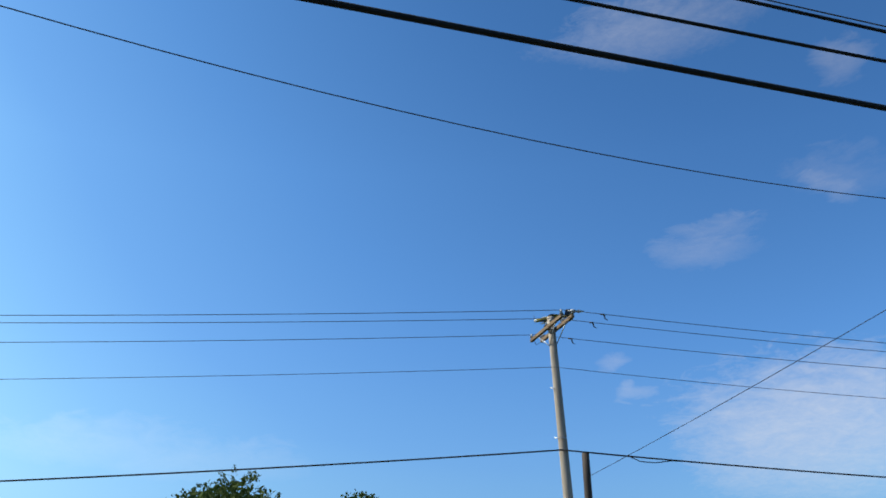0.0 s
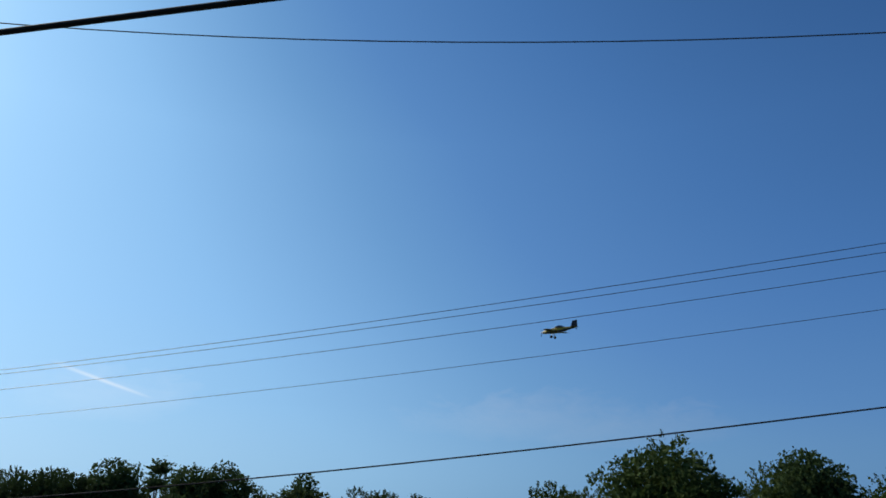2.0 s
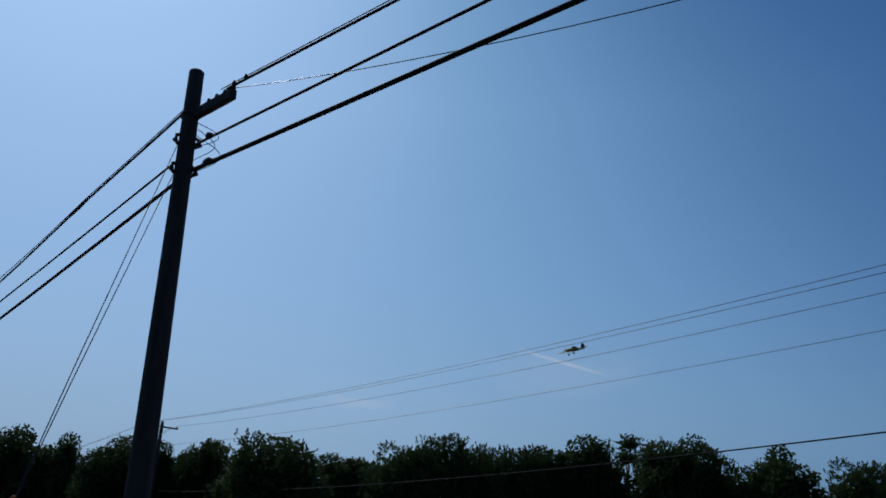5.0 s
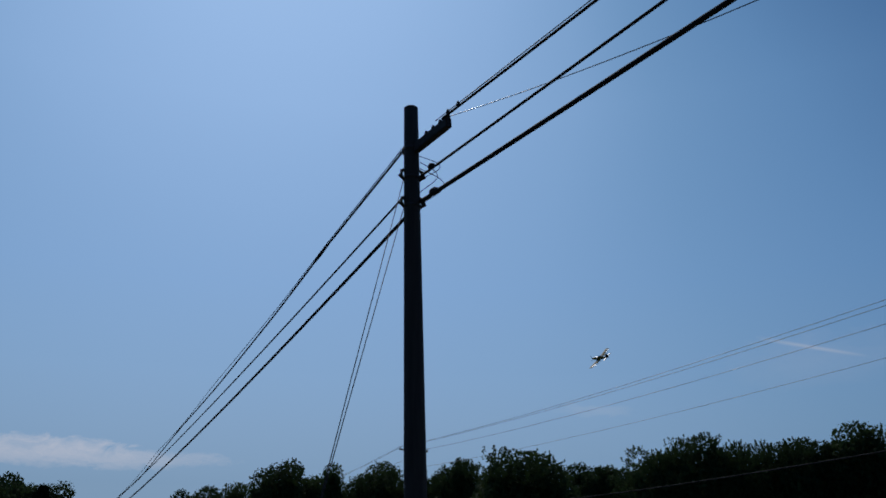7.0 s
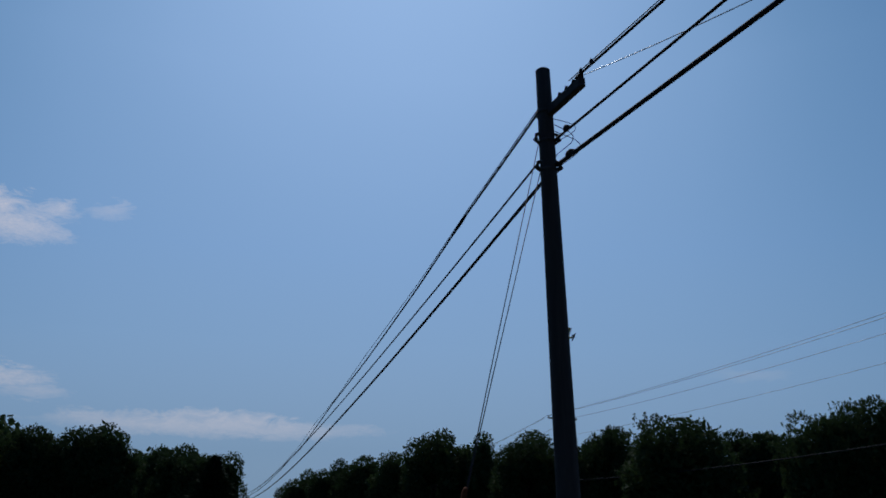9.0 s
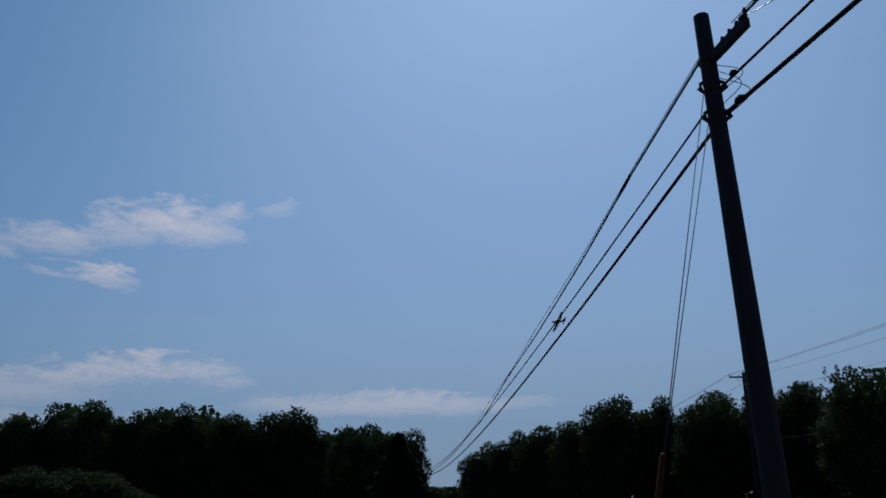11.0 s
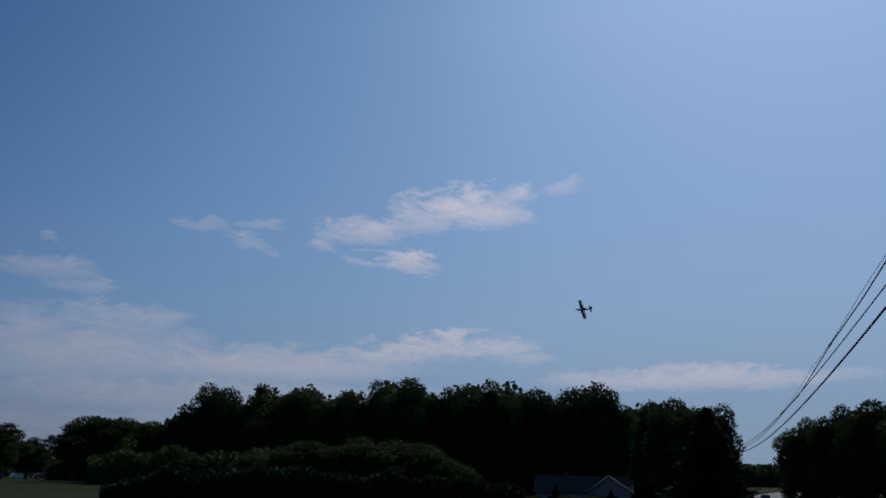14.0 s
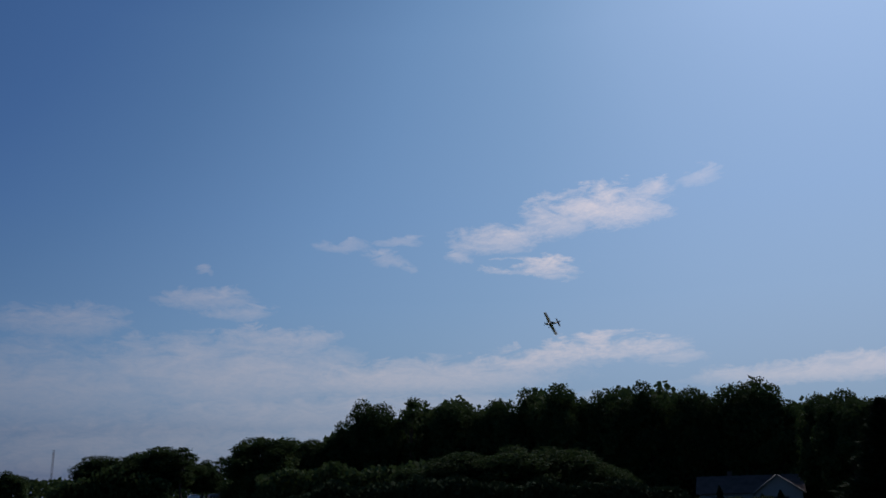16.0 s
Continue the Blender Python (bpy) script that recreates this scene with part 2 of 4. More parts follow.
CANOPY = material("smoked_canopy_glass", (0.015, 0.018, 0.022), (0.03, 0.035, 0.04), 0.08, 1.0, spec=0.8)
TYRE = material("black_tyre_rubber", (0.012, 0.012, 0.012), (0.03, 0.03, 0.03), 0.8, 6.0)
SIDING = material("pale_blue_grey_vinyl_siding", (0.24, 0.25, 0.26), (0.34, 0.345, 0.355), 0.7, 0.6, fine=4.0)
TRIM = material("white_painted_trim", (0.15, 0.15, 0.15), (0.22, 0.22, 0.21), 0.8, 1.0)
SHINGLE = material("brown_asphalt_shingles", (0.06, 0.046, 0.04), (0.13, 0.1, 0.088), 1.0, 1.2, bump=0.4, fine=14.0, spec=0.05)
WINDOW = material("dark_window_glass", (0.02, 0.024, 0.03), (0.05, 0.055, 0.06), 0.08, 1.0, spec=0.8)
CAR_DARK = material("dark_car_paint", (0.012, 0.012, 0.015), (0.025, 0.025, 0.03), 0.25, 2.0, spec=0.6)
CAR_WHITE = material("white_car_paint", (0.65, 0.66, 0.68), (0.78, 0.79, 0.8), 0.25, 2.0, spec=0.6)
TAIL_RED = material("red_tail_lamp_plastic", (0.3, 0.01, 0.01), (0.45, 0.02, 0.02), 0.3, 4.0)


# ---- mesh helpers ----
def mesh_object(name, verts, faces, mat, parent=None, label="", smooth=False):
    me = bpy.data.meshes.new(name)
    me.from_pydata([tuple(v) for v in verts], [], [tuple(f) for f in faces])
    me.materials.append(mat)
    if smooth:
        me.polygons.foreach_set("use_smooth", [True] * len(me.polygons))
    me.update()
    ob = new(name, me)
    if parent is not None:
        ob.parent = parent
    if label:
        ob["label"] = label
    return ob


def part(name, bm, mat, parent, label="", smooth=False):
    me = bpy.data.meshes.new(name)
    bmesh.ops.recalc_face_normals(bm, faces=bm.faces)
    bm.to_mesh(me)
    bm.free()
    me.materials.append(mat)
    if smooth:
        me.polygons.foreach_set("use_smooth", [True] * len(me.polygons))
    ob = new(name, me)
    if parent is not None:
        ob.parent = parent
    if label:
        ob["label"] = label
    return ob


def thing(name, x, y, z, label, category, group="", rz=0.0):
    ob = new(name)
    ob.empty_display_size = 0.3
    ob.matrix_basis = pose(x, y, z, 0, 0, rz)
    return tagged(ob, label, category, group)


def tube_data(points, radii, sides=8, base=0):
    """Rings round a line of points, joined and capped."""
    pts = [Vector(p) for p in points]
    verts, faces = [], []
    ref = Vector((0.31, 0.17, 0.93))
    for i, p in enumerate(pts):
        t = (pts[min(i + 1, len(pts) - 1)] - pts[max(i - 1, 0)]).normalized()
        u = t.cross(ref)
        if u.length < 0.2:
            u = t.cross(Vector((1, 0, 0)))
        u.normalize()
        v = t.cross(u)
        r = radii[i] if isinstance(radii, (list, tuple)) else radii
        for k in range(sides):
            a = 2 * math.pi * k / sides
            verts.append(p + (u * math.cos(a) + v * math.sin(a)) * r)
    for i in range(len(pts) - 1):
        for k in range(sides):
            k2 = (k + 1) % sides
            faces.append((base + i * sides + k, base + i * sides + k2, base + (i + 1) * sides + k2, base + (i + 1) * sides + k))
    faces.append(tuple(base + k for k in range(sides))[::-1])
    faces.append(tuple(base + (len(pts) - 1) * sides + k for k in range(sides)))
    return verts, faces


def tube(name, points, radii, mat, parent=None, label="", sides=8):
    v, f = tube_data(points, radii, sides)
    return mesh_object(name, v, f, mat, parent, label, smooth=True)


def box(bm, cx, cy, cz, sx, sy, sz, turn=None, bevel=0.0):
    made = bmesh.ops.create_cube(bm, size=1.0)["verts"]
    for v in made:
        v.co = Vector((v.co.x * sx, v.co.y * sy, v.co.z * sz))
    if bevel:
        edges = list({e for v in made for e in v.link_edges})
        made = list({v for f in bmesh.ops.bevel(bm, geom=edges, offset=bevel, segments=1, affect="EDGES")["faces"] for v in f.verts} | {v for v in made if v.is_valid})
    m = Matrix.Translation((cx, cy, cz)) @ (turn if turn is not None else Matrix())
    for v in made:
        v.co = m @ v.co


def sagging(a, b, sag, n=36):
    a, b = Vector(a), Vector(b)
    return [a.lerp(b, i / n) - Vector((0, 0, 4 * sag * (i / n) * (1 - i / n))) for i in range(n + 1)]


# ---- ground ----
def smooth(a, b, v):
    q = min(1.0, max(0.0, (v - a) / (b - a)))
    return q * q * (3 - 2 * q)


def ground_z(x, y):
    """The land falls gently along the road to the west and rises a little to the south-west field."""
    r, a = math.hypot(x, y), math.degrees(math.atan2(-x, y))
    h = -3.2 * smooth(70, 95, a) * (1 - smooth(112, 136, a)) + 0.6 * smooth(120, 145, a)
    return h * smooth(25, 140, r) * (1 - 0.75 * smooth(170, 290, r))


rings = [0.0, 4, 8, 14, 22, 32, 45, 60, 80, 100, 125, 150, 180, 220, 270, 340, 450, 700, 1200, 2400, 4500]
verts, faces, SPOKES = [(0, 0, 0)], [], 120
for r in rings[1:]:
    for k in range(SPOKES):
        d = heading(-180 + 360 * k / SPOKES)
        verts.append((d.x * r, d.y * r, ground_z(d.x * r, d.y * r)))
for k in range(SPOKES):
    faces.append((0, 1 + (k + 1) % SPOKES, 1 + k))
for i in range(len(rings) - 2):
    for k in range(SPOKES):
        k2 = (k + 1) % SPOKES
        o = 1 + i * SPOKES
        faces.append((o + k, o + k2, o + SPOKES + k2, o + SPOKES + k))
tagged(mesh_object("ground", verts, faces, GRASS, smooth=True), "mown green summer grass on gently rolling land", "ground", kind="structure")

# the road comes from behind the near pole line, runs west and bends away to the right
ROAD = [(60, 27), (30, 19.5), (0, 12), (-30, 4.8), (-60, -2.2), (-90, -8.2), (-120, -13.0), (-150, -18.4), (-175, -21.7), (-200, -23.9), (-225, -23.6), (-250, -19.6), (-275, -11.5), (-300, -1), (-325, 12)]


def along(pts, step):
    """Points every so many metres of a smooth line, with the way to the left of it."""
    out = []
    for i in range(len(pts) - 1):
        p0, p1, p2, p3 = (Vector(pts[min(max(i + k, 0), len(pts) - 1)]) for k in (-1, 0, 1, 2))
        n = max(2, int((p2 - p1).length / step))
        for k in range(n):
            t = k / n
            out.append(0.5 * (2 * p1 + (p2 - p0) * t + (2 * p0 - 5 * p1 + 4 * p2 - p3) * t * t + (3 * p1 - p0 - 3 * p2 + p3) * t ** 3))
    out.append(Vector(pts[-1]))
    res = []
    for i, p in enumerate(out):
        d = (out[min(i + 1, len(out) - 1)] - out[max(i - 1, 0)]).normalized()
        res.append((p, Vector((-d.y, d.x))))
    return res


def strip(name, line, lo, hi, lift, mat):
    vs, fs = [], []
    for p, n in line:
        for k in range(5):
            q = p + n * (lo + (hi - lo) * k / 4)
            vs.append((q.x, q.y, ground_z(q.x, q.y) + lift))
    for i in range(len(line) - 1):
        for k in range(4):
            o = i * 5 + k
            fs.append((o, o + 1, o + 6, o + 5))
    return mesh_object(name, vs, fs, mat)


line = along(ROAD, 3.0)
road = tagged(strip("road", line, -4.4, 4.4, 0.10, ASPHALT), "worn pale grey two-lane asphalt road", "road", kind="structure")
for off in (-0.16, 0.06):
    m = strip("centre_line", line, off, off + 0.1, 0.13, LINE_YELLOW)
    m.parent = road
for off in (-3.75, 3.63):
    m = strip("edge_line", line, off, off + 0.12, 0.13, LINE_WHITE)
    m.parent = road

# kind, x, y, height, crown width
NEAR_RIGHT = [
    ("A", -5.0, 52.1, 9.7, 2.8), ("B", -12.3, 48.8, 10.15, 7.0), ("B", -6.6, 53.9, 9.35, 4.9),
    ("B", -0.2, 58.3, 9.1, 5.5), ("A", 4.2, 58.2, 8.8, 3.5), ("B", -20.9, 56.6, 9.3, 5.3),
]
MID = [
    ("A", -39.6, 50.7, 10.4, 6.0), ("E", -36.2, 55.6, 9.8, 3.1), ("D", -35.5, 60.7, 9.9, 2.1),
    ("A", -32.4, 62.4, 9.1, 3.8), ("A", -52.1, 41.0, 10.4, 4.9), ("A", -51.7, 44.7, 11.4, 5.0),
    ("D", -51.2, 48.2, 12.1, 2.8), ("A", -46.3, 47.4, 11.0, 3.6), ("A", -44.8, 48.9, 11.1, 4.0),
]
MID_LEFT = [
    ("E", -52.9, 28.9, 9.4, 4.0), ("E", -51.5, 31.4, 10.3, 4.9), ("E", -51.9, 34.5, 9.7, 3.8),
    ("E", -52.0, 37.8, 10.2, 3.0), ("E", -54.6, 20.3, 9.2, 6.7), ("A", -65.7, 30.2, 9.7, 3.9),
    ("A", -64.8, 32.1, 9.5, 3.9), ("A", -69.5, 19.8, 10.0, 4.9), ("A", -72.2, 17.3, 9.9, 3.5),
    ("A", -73.1, 13.3, 9.6, 5.5),
]
HILL = [
    ("A", -84.2, 6.5, 12.1, 6.8), ("A", -84.7, 10.8, 11.8, 4.0), ("A", -88.4, 2.8, 10.8, 5.3),
    ("A", -92.4, -0.7, 11.0, 5.6), ("A", -96.3, -3.8, 11.1, 5.2), ("A", -100.1, -7.4, 10.4, 4.0),
    ("A", -77.0, 14.7, 10.8, 5.8), ("A", -71.7, 20.1, 10.1, 6.0),
]
WOOD_LEFT = [
    ("C", -71.5, -12.3, 8.5, 5.6), ("A", -88.5, -18.2, 10.8, 6.0), ("A", -91.1, -15.6, 11.1, 5.6), ("A", -109.8, -24.4, 14.3, 7.6),
    ("A", -125.7, -35.0, 17.5, 5.3), ("A", -126.3, -39.9, 18.7, 8.0), ("A", -126.1, -46.6, 18.3, 8.1),
    ("A", -125.3, -54.0, 19.6, 7.3), ("A", -124.7, -60.1, 19.1, 8.4), ("A", -121.3, -66.8, 19.4, 8.4),
    ("A", -120.8, -71.6, 19.0, 7.6), ("A", -117.7, -76.6, 17.1, 8.5), ("A", -113.2, -83.1, 16.5, 10.4),
]
WOOD_FAR = [
    ("D", -109.1, -88.3, 16.6, 4.7), ("A", -105.1, -93.1, 15.6, 7.6), ("A", -103.8, -97.4, 12.2, 7.7),
    ("A", -103.0, -104.0, 9.6, 7.9), ("A", -101.4, -108.3, 9.8, 8.0), ("A", -86.1, -97.8, 9.1, 10.5),
    ("A", -73.2, -53.0, 5.8, 7.9), ("A", -74.5, -47.6, 6.6, 8.9), ("A", -80.6, -45.1, 6.9, 8.7),
    ("A", -86.5, -42.6, 5.5, 5.8), ("A", -76.7, -61.6, 4.2, 6.0), ("A", -144.1, -42.9, 18.9, 9.1),
]
EDGE = [
    ("A", -109.6, -155.6, 10.7, 14.1), ("A", -104.6, -159.1, 9.9, 14.1), ("A", -99.6, -162.2, 9.2, 10.3),
    ("D", -109.9, -149.3, 10.6, 5.0), ("A", -140.5, -182.5, 9.7, 9.3), ("D", -150.2, -187.7, 11.1, 3.9),
    ("D", -152.0, -186.2, 11.3, 3.9), ("A", -147.9, -295.3, 11.0, 11.1), ("A", -103.5, -122.5, 9.3, 4.3),
]


# ---- trees ----
rng = np.random.default_rng(7)


def leaf_quads(centres, size, up_bias=0.0, axes=None, slim=0.55):
    """Small leaf blades, one to a centre."""
    n = len(centres)
    u = rng.normal(size=(n, 3)) if axes is None else axes + 0.35 * rng.normal(size=(n, 3))
    u[:, 2] += up_bias
    u /= np.linalg.norm(u, axis=1)[:, None]
    w = np.cross(u, rng.normal(size=(n, 3)))
    w /= np.linalg.norm(w, axis=1)[:, None] + 1e-9
    s = (size * rng.uniform(0.6, 1.35, n))[:, None]
    a, b = u * s, w * s * slim
    v = np.stack([centres - a * 0.5, centres + b * 0.5, centres + a * 0.6, centres - b * 0.5], 1).reshape(-1, 3)
    return v


def crown_mesh(name, v, mat):
    f = np.arange(len(v)).reshape(-1, 4)
    me = bpy.data.meshes.new(name)
    me.from_pydata(v.tolist(), [], f.tolist())
    me.materials.append(mat)
    me.update()
    return me


def trunk_mesh(name, height, radius, tips):
    vs, fs = [], []
    pts = [(0.15 * math.sin(i * 1.3), 0.12 * math.cos(i * 1.7) - 0.12, height * i / 5) for i in range(6)]
    v, f = tube_data(pts, [radius * (1.25 - 0.2 * i) if i else radius * 1.5 for i in range(6)], 8)
    vs += v
    fs += f
    for tip in tips:
        z0 = min(height * 0.95, max(height * 0.3, tip[2] * 0.55))
        start = Vector((0, 0, z0))
        tip = Vector(tip)
        mid = start.lerp(tip, 0.55) + Vector((0, 0, 0.06 * height))
        v, f = tube_data([start, mid, tip], [radius * 0.45, radius * 0.28, radius * 0.06], 5, len(vs))
        vs += v
        fs += f
    me = bpy.data.meshes.new(name)
    me.from_pydata([tuple(q) for q in vs], [], fs)
    me.materials.append(BARK)
    me.update()
    return me


def lobes_round(n, w, h, blunt=2.0):
    """Lobes of a broad crown, spread over an egg from the skirts to the top."""
    out = []
    for i in range(n):
        a, q = i * 2.399 + rng.uniform(-0.35, 0.35), (i + 0.5) / n
        c = 1.75 * q - 0.75
        s = math.sqrt(max(0.0, 1 - abs(c) ** blunt))
        k = rng.uniform(0.82, 1.12)
        out.append((0.33 * w * s * k * math.cos(a), 0.33 * w * s * k * math.sin(a), h * (0.52 + 0.36 * c * k), w * rng.uniform(0.14, 0.22), h * rng.uniform(0.08, 0.13)))
    out.append((0, 0, h * 0.48, w * 0.36, h * 0.34))
    return out


def fit_top(c, h, share=0.999):
    """Stretch a crown so that its top stands at h."""
    c[:, 2] *= h / np.quantile(c[:, 2], share)
    return c


def heart(mid, reach, n):
    """Places for the shaded inner foliage, well inside the lobes of a crown."""
    k = rng.integers(len(mid), size=n)
    d = rng.normal(size=(n, 3))
    d *= (0.62 * rng.uniform(0, 1, n) ** 0.33 / np.linalg.norm(d, axis=1))[:, None]
    return mid[k] * np.array([0.94, 0.94, 0.97]) + d * np.stack([reach[k, 0], reach[k, 0], reach[k, 1]], 1)


def proto_round(n_lobes, count, size, mat):
    w, h = 8.0, 12.0
    lobes = lobes_round(n_lobes, w, h)
    L0 = np.array(lobes)
    weight = L0[:, 3] * L0[:, 4]
    weight[-1] *= 0.45
    L = L0[rng.choice(len(lobes), count, p=weight / weight.sum())]
    d = rng.normal(size=(count, 3))
    d /= np.linalg.norm(d, axis=1)[:, None]
    rad = rng.uniform(0.25, 1.0, count) ** 0.42 * rng.uniform(0.9, 1.13, count)
    c = np.stack([L[:, 0] + d[:, 0] * L[:, 3] * rad, L[:, 1] + d[:, 1] * L[:, 3] * rad, L[:, 2] + d[:, 2] * L[:, 4] * rad], 1)
    c = fit_top(c, h)
    c[:, 2] = np.maximum(c[:, 2], 0.3)
    v = np.concatenate([leaf_quads(c, size, slim=0.7), leaf_quads(heart(L0[:, :3], L0[:, 3:5], 1300), 0.95, slim=0.85)])
    return crown_mesh("crown", v, mat), trunk_mesh("trunk", h * 0.66, 0.24, [q[:3] for q in lobes[:-1]]), w, h


def proto_spray(n_lobes, sprays, per, size, mat):
    """A crown of upright leafy shoots, spiky in outline."""
    w, h = 8.0, 10.0
    lobes = lobes_round(n_lobes, w, h * 0.93, 3.4)
    cs, ax = [], []
    L = np.array(lobes)
    pick = rng.choice(len(lobes), sprays, p=L[:, 3] ** 2 / np.sum(L[:, 3] ** 2))
    for i in pick:
        d = rng.normal(size=3)
        d /= np.linalg.norm(d)
        root = L[i, :3] + d * np.array([L[i, 3], L[i, 3], L[i, 4]]) * rng.uniform(0.55, 1.0)
        way = d * 0.6 + np.array([0, 0, 0.75]) + 0.25 * rng.normal(size=3)
        way /= np.linalg.norm(way)
        ln = rng.uniform(0.2, 0.65)
        t = rng.uniform(0, 1, per)
        cs.append(root + way * (t * ln)[:, None] + rng.normal(size=(per, 3)) * (0.12 * (1.2 - t))[:, None])
        ax.append(np.repeat(way[None], per, 0) + 0.5 * rng.normal(size=(per, 3)))
    core = rng.normal(size=(6000, 3))
    core *= (rng.uniform(0.3, 1.0, 6000) ** 0.5 / np.linalg.norm(core, axis=1))[:, None]
    cs.append(core * np.array([w * 0.46, w * 0.46, h * 0.44]) + np.array([0, 0, h * 0.45]))
    ax.append(rng.normal(size=(6000, 3)))
    c, a = fit_top(np.concatenate(cs), h, 0.994), np.concatenate(ax)
    size = np.concatenate([np.full(sprays * per, size), np.full(6000, size * 2.0)])
    v = np.concatenate([leaf_quads(c, size, 0.0, a, 0.55), leaf_quads(heart(L[:, :3], L[:, 3:5], 1300), 0.75, slim=0.85)])
    return crown_mesh("crown", v, mat), trunk_mesh("trunk", h * 0.68, 0.2, [q[:3] for q in lobes[:-1]]), w, h


def proto_cedar(count, size):
    w, h = 4.0, 10.0
    z = h * (1 - rng.uniform(0.0, 1, count) ** 0.62 * 0.97)
    a = rng.uniform(0, 2 * math.pi, count)
    bough = 0.8 + 0.3 * np.sin(z * 3.3 + 2.5 * np.sin(a * 2 + z)) + 0.16 * rng.normal(size=count)
    r = w * 0.5 * (1 - z / h) ** 0.8 * bough * rng.uniform(0.5, 1.0, count) ** 0.4
    c = np.stack([r * np.cos(a), r * np.sin(a), z - 0.1 * r], 1)
    ax = np.stack([np.cos(a), np.sin(a), 0.5 + 0 * a], 1)
    return crown_mesh("crown", leaf_quads(c, size, 0.0, ax, 0.4), NEEDLE), trunk_mesh("trunk", h * 0.93, 0.16, []), w, h


def proto_wispy(count, size):
    """A thin, open crown of separate tufts on a long stem."""
    w, h = 4.0, 12.0
    lobes = [(0.2, 0.1, 11.2, 0.75, 0.6), (-1.0, 0.4, 10.2, 0.7, 0.4), (1.05, -0.5, 9.9, 0.75, 0.45), (-0.5, -0.9, 9.0, 0.8, 0.45), (0.9, 0.7, 8.3, 0.85, 0.5), (-1.0, 0.1, 7.2, 0.9, 0.6), (0.5, -0.6, 6.2, 1.1, 0.7), (0, 0, 4.6, 1.4, 1.0)]
    pick = rng.choice(len(lobes), count)
    L = np.array(lobes)[pick]
    d = rng.normal(size=(count, 3))
    d /= np.linalg.norm(d, axis=1)[:, None]
    rad = np.abs(rng.normal(0.0, 0.75, count))[:, None]
    c = L[:, :3] + d * rad * np.stack([L[:, 3], L[:, 3], L[:, 4]], 1)
    return crown_mesh("crown", leaf_quads(c, size), LEAF), trunk_mesh("trunk", h * 0.93, 0.15, [q[:3] for q in lobes]), w, h


PROTOS = {
    "A": [proto_round(19, 14000, 0.28, LEAF), proto_round(24, 14000, 0.27, LEAF), proto_round(16, 14000, 0.29, LEAF), proto_round(28, 14500, 0.27, LEAF)],
    # B and E share one crown; sunlit B and backlit E differ by painted-in light
    "B": [proto_spray(24, 1600, 15, 0.19, LEAF_SUNLIT), proto_spray(20, 1500, 15, 0.19, LEAF_SUNLIT), proto_spray(30, 1650, 15, 0.185, LEAF_SUNLIT)],
    "C": [proto_cedar(12000, 0.4)],
    "E": [proto_spray(24, 1600, 15, 0.19, LEAF), proto_spray(20, 1500, 15, 0.19, LEAF), proto_spray(30, 1650, 15, 0.185, LEAF)],
    "D": [proto_wispy(3800, 0.34)],
}
LABELS = {
    "A": ("broadleaf_tree", "tall broadleaf tree with a dense dark green crown"),
    "B": ("ash_tree", "leafy tree with upright feathery shoots, coloured a sunlit light green"),
    "E": ("ash_tree", "green ash tree with upright feathery shoots, coloured dark as if backlit"),
    "C": ("cedar_tree", "dark narrow cedar tree with ragged boughs beside the road"),
    "D": ("slender_tree", "slender tree with an open tufted crown above the wood"),
}


def plant(kind, x, y, height, width, group):
    crown, trunk, w, h = PROTOS[kind][int(rng.integers(len(PROTOS[kind])))]
    name, label = LABELS[kind]
    ob = thing(name, x, y, ground_z(x, y) - 0.05, label, "tree", group, rz=float(rng.uniform(0, 360)))
    height *= 0.965 if kind in "BE" else 1.0
    spread = max(width * (1.28 if kind in "BE" else 1.2), height * (0.62 if kind in "ABE" else 0.34)) / w
    ob.scale = (spread, spread, height / h)
    for pn, me in (("trunk", trunk), ("crown", crown)):
        p = new(pn, me)
        p.parent = ob
    return ob


for stretch_name, stretch_rows in (("trees behind the far pole line", NEAR_RIGHT), ("trees along the far side", MID), ("roadside trees", MID_LEFT), ("trees on the rise", HILL), ("wood behind the house", WOOD_LEFT), ("edge of the wood", WOOD_FAR), ("trees by the field", EDGE)):
    for kind, x, y, h, w in stretch_rows:
        plant(kind, x, y, h, w, stretch_name)


# lower growth that fills the wood between and behind the trunks
def undergrowth(name, label, stops, count, size, mat=None):
    """stops: yaw, distance, height of the growth, taken smoothly between."""
    ys, ds, hs = (np.array(q) for q in zip(*stops))
    a = rng.uniform(ys[0], ys[-1], count)
    d = np.interp(a, ys, ds) * rng.uniform(0.97, 1.1, count)
    top = np.interp(a, ys, hs) * (0.88 + 0.08 * np.sin(a * 0.9 + np.sin(a * 0.47) * 1.4) + 0.05 * np.sin(a * 2.3 + 1.0))
    z = top * rng.uniform(0, 1, count) ** 0.8 * rng.uniform(0.86, 1.06, count)
    r = np.radians(a)
    x, y = -np.sin(r) * d, np.cos(r) * d
    g = np.array([ground_z(p, q) for p, q in zip(x, y)])
    ob = new(name, crown_mesh(name, leaf_quads(np.stack([x, y, z + g], 1), size, slim=0.8), mat or LEAF))
    return tagged(ob, label, "undergrowth", kind="stuff")


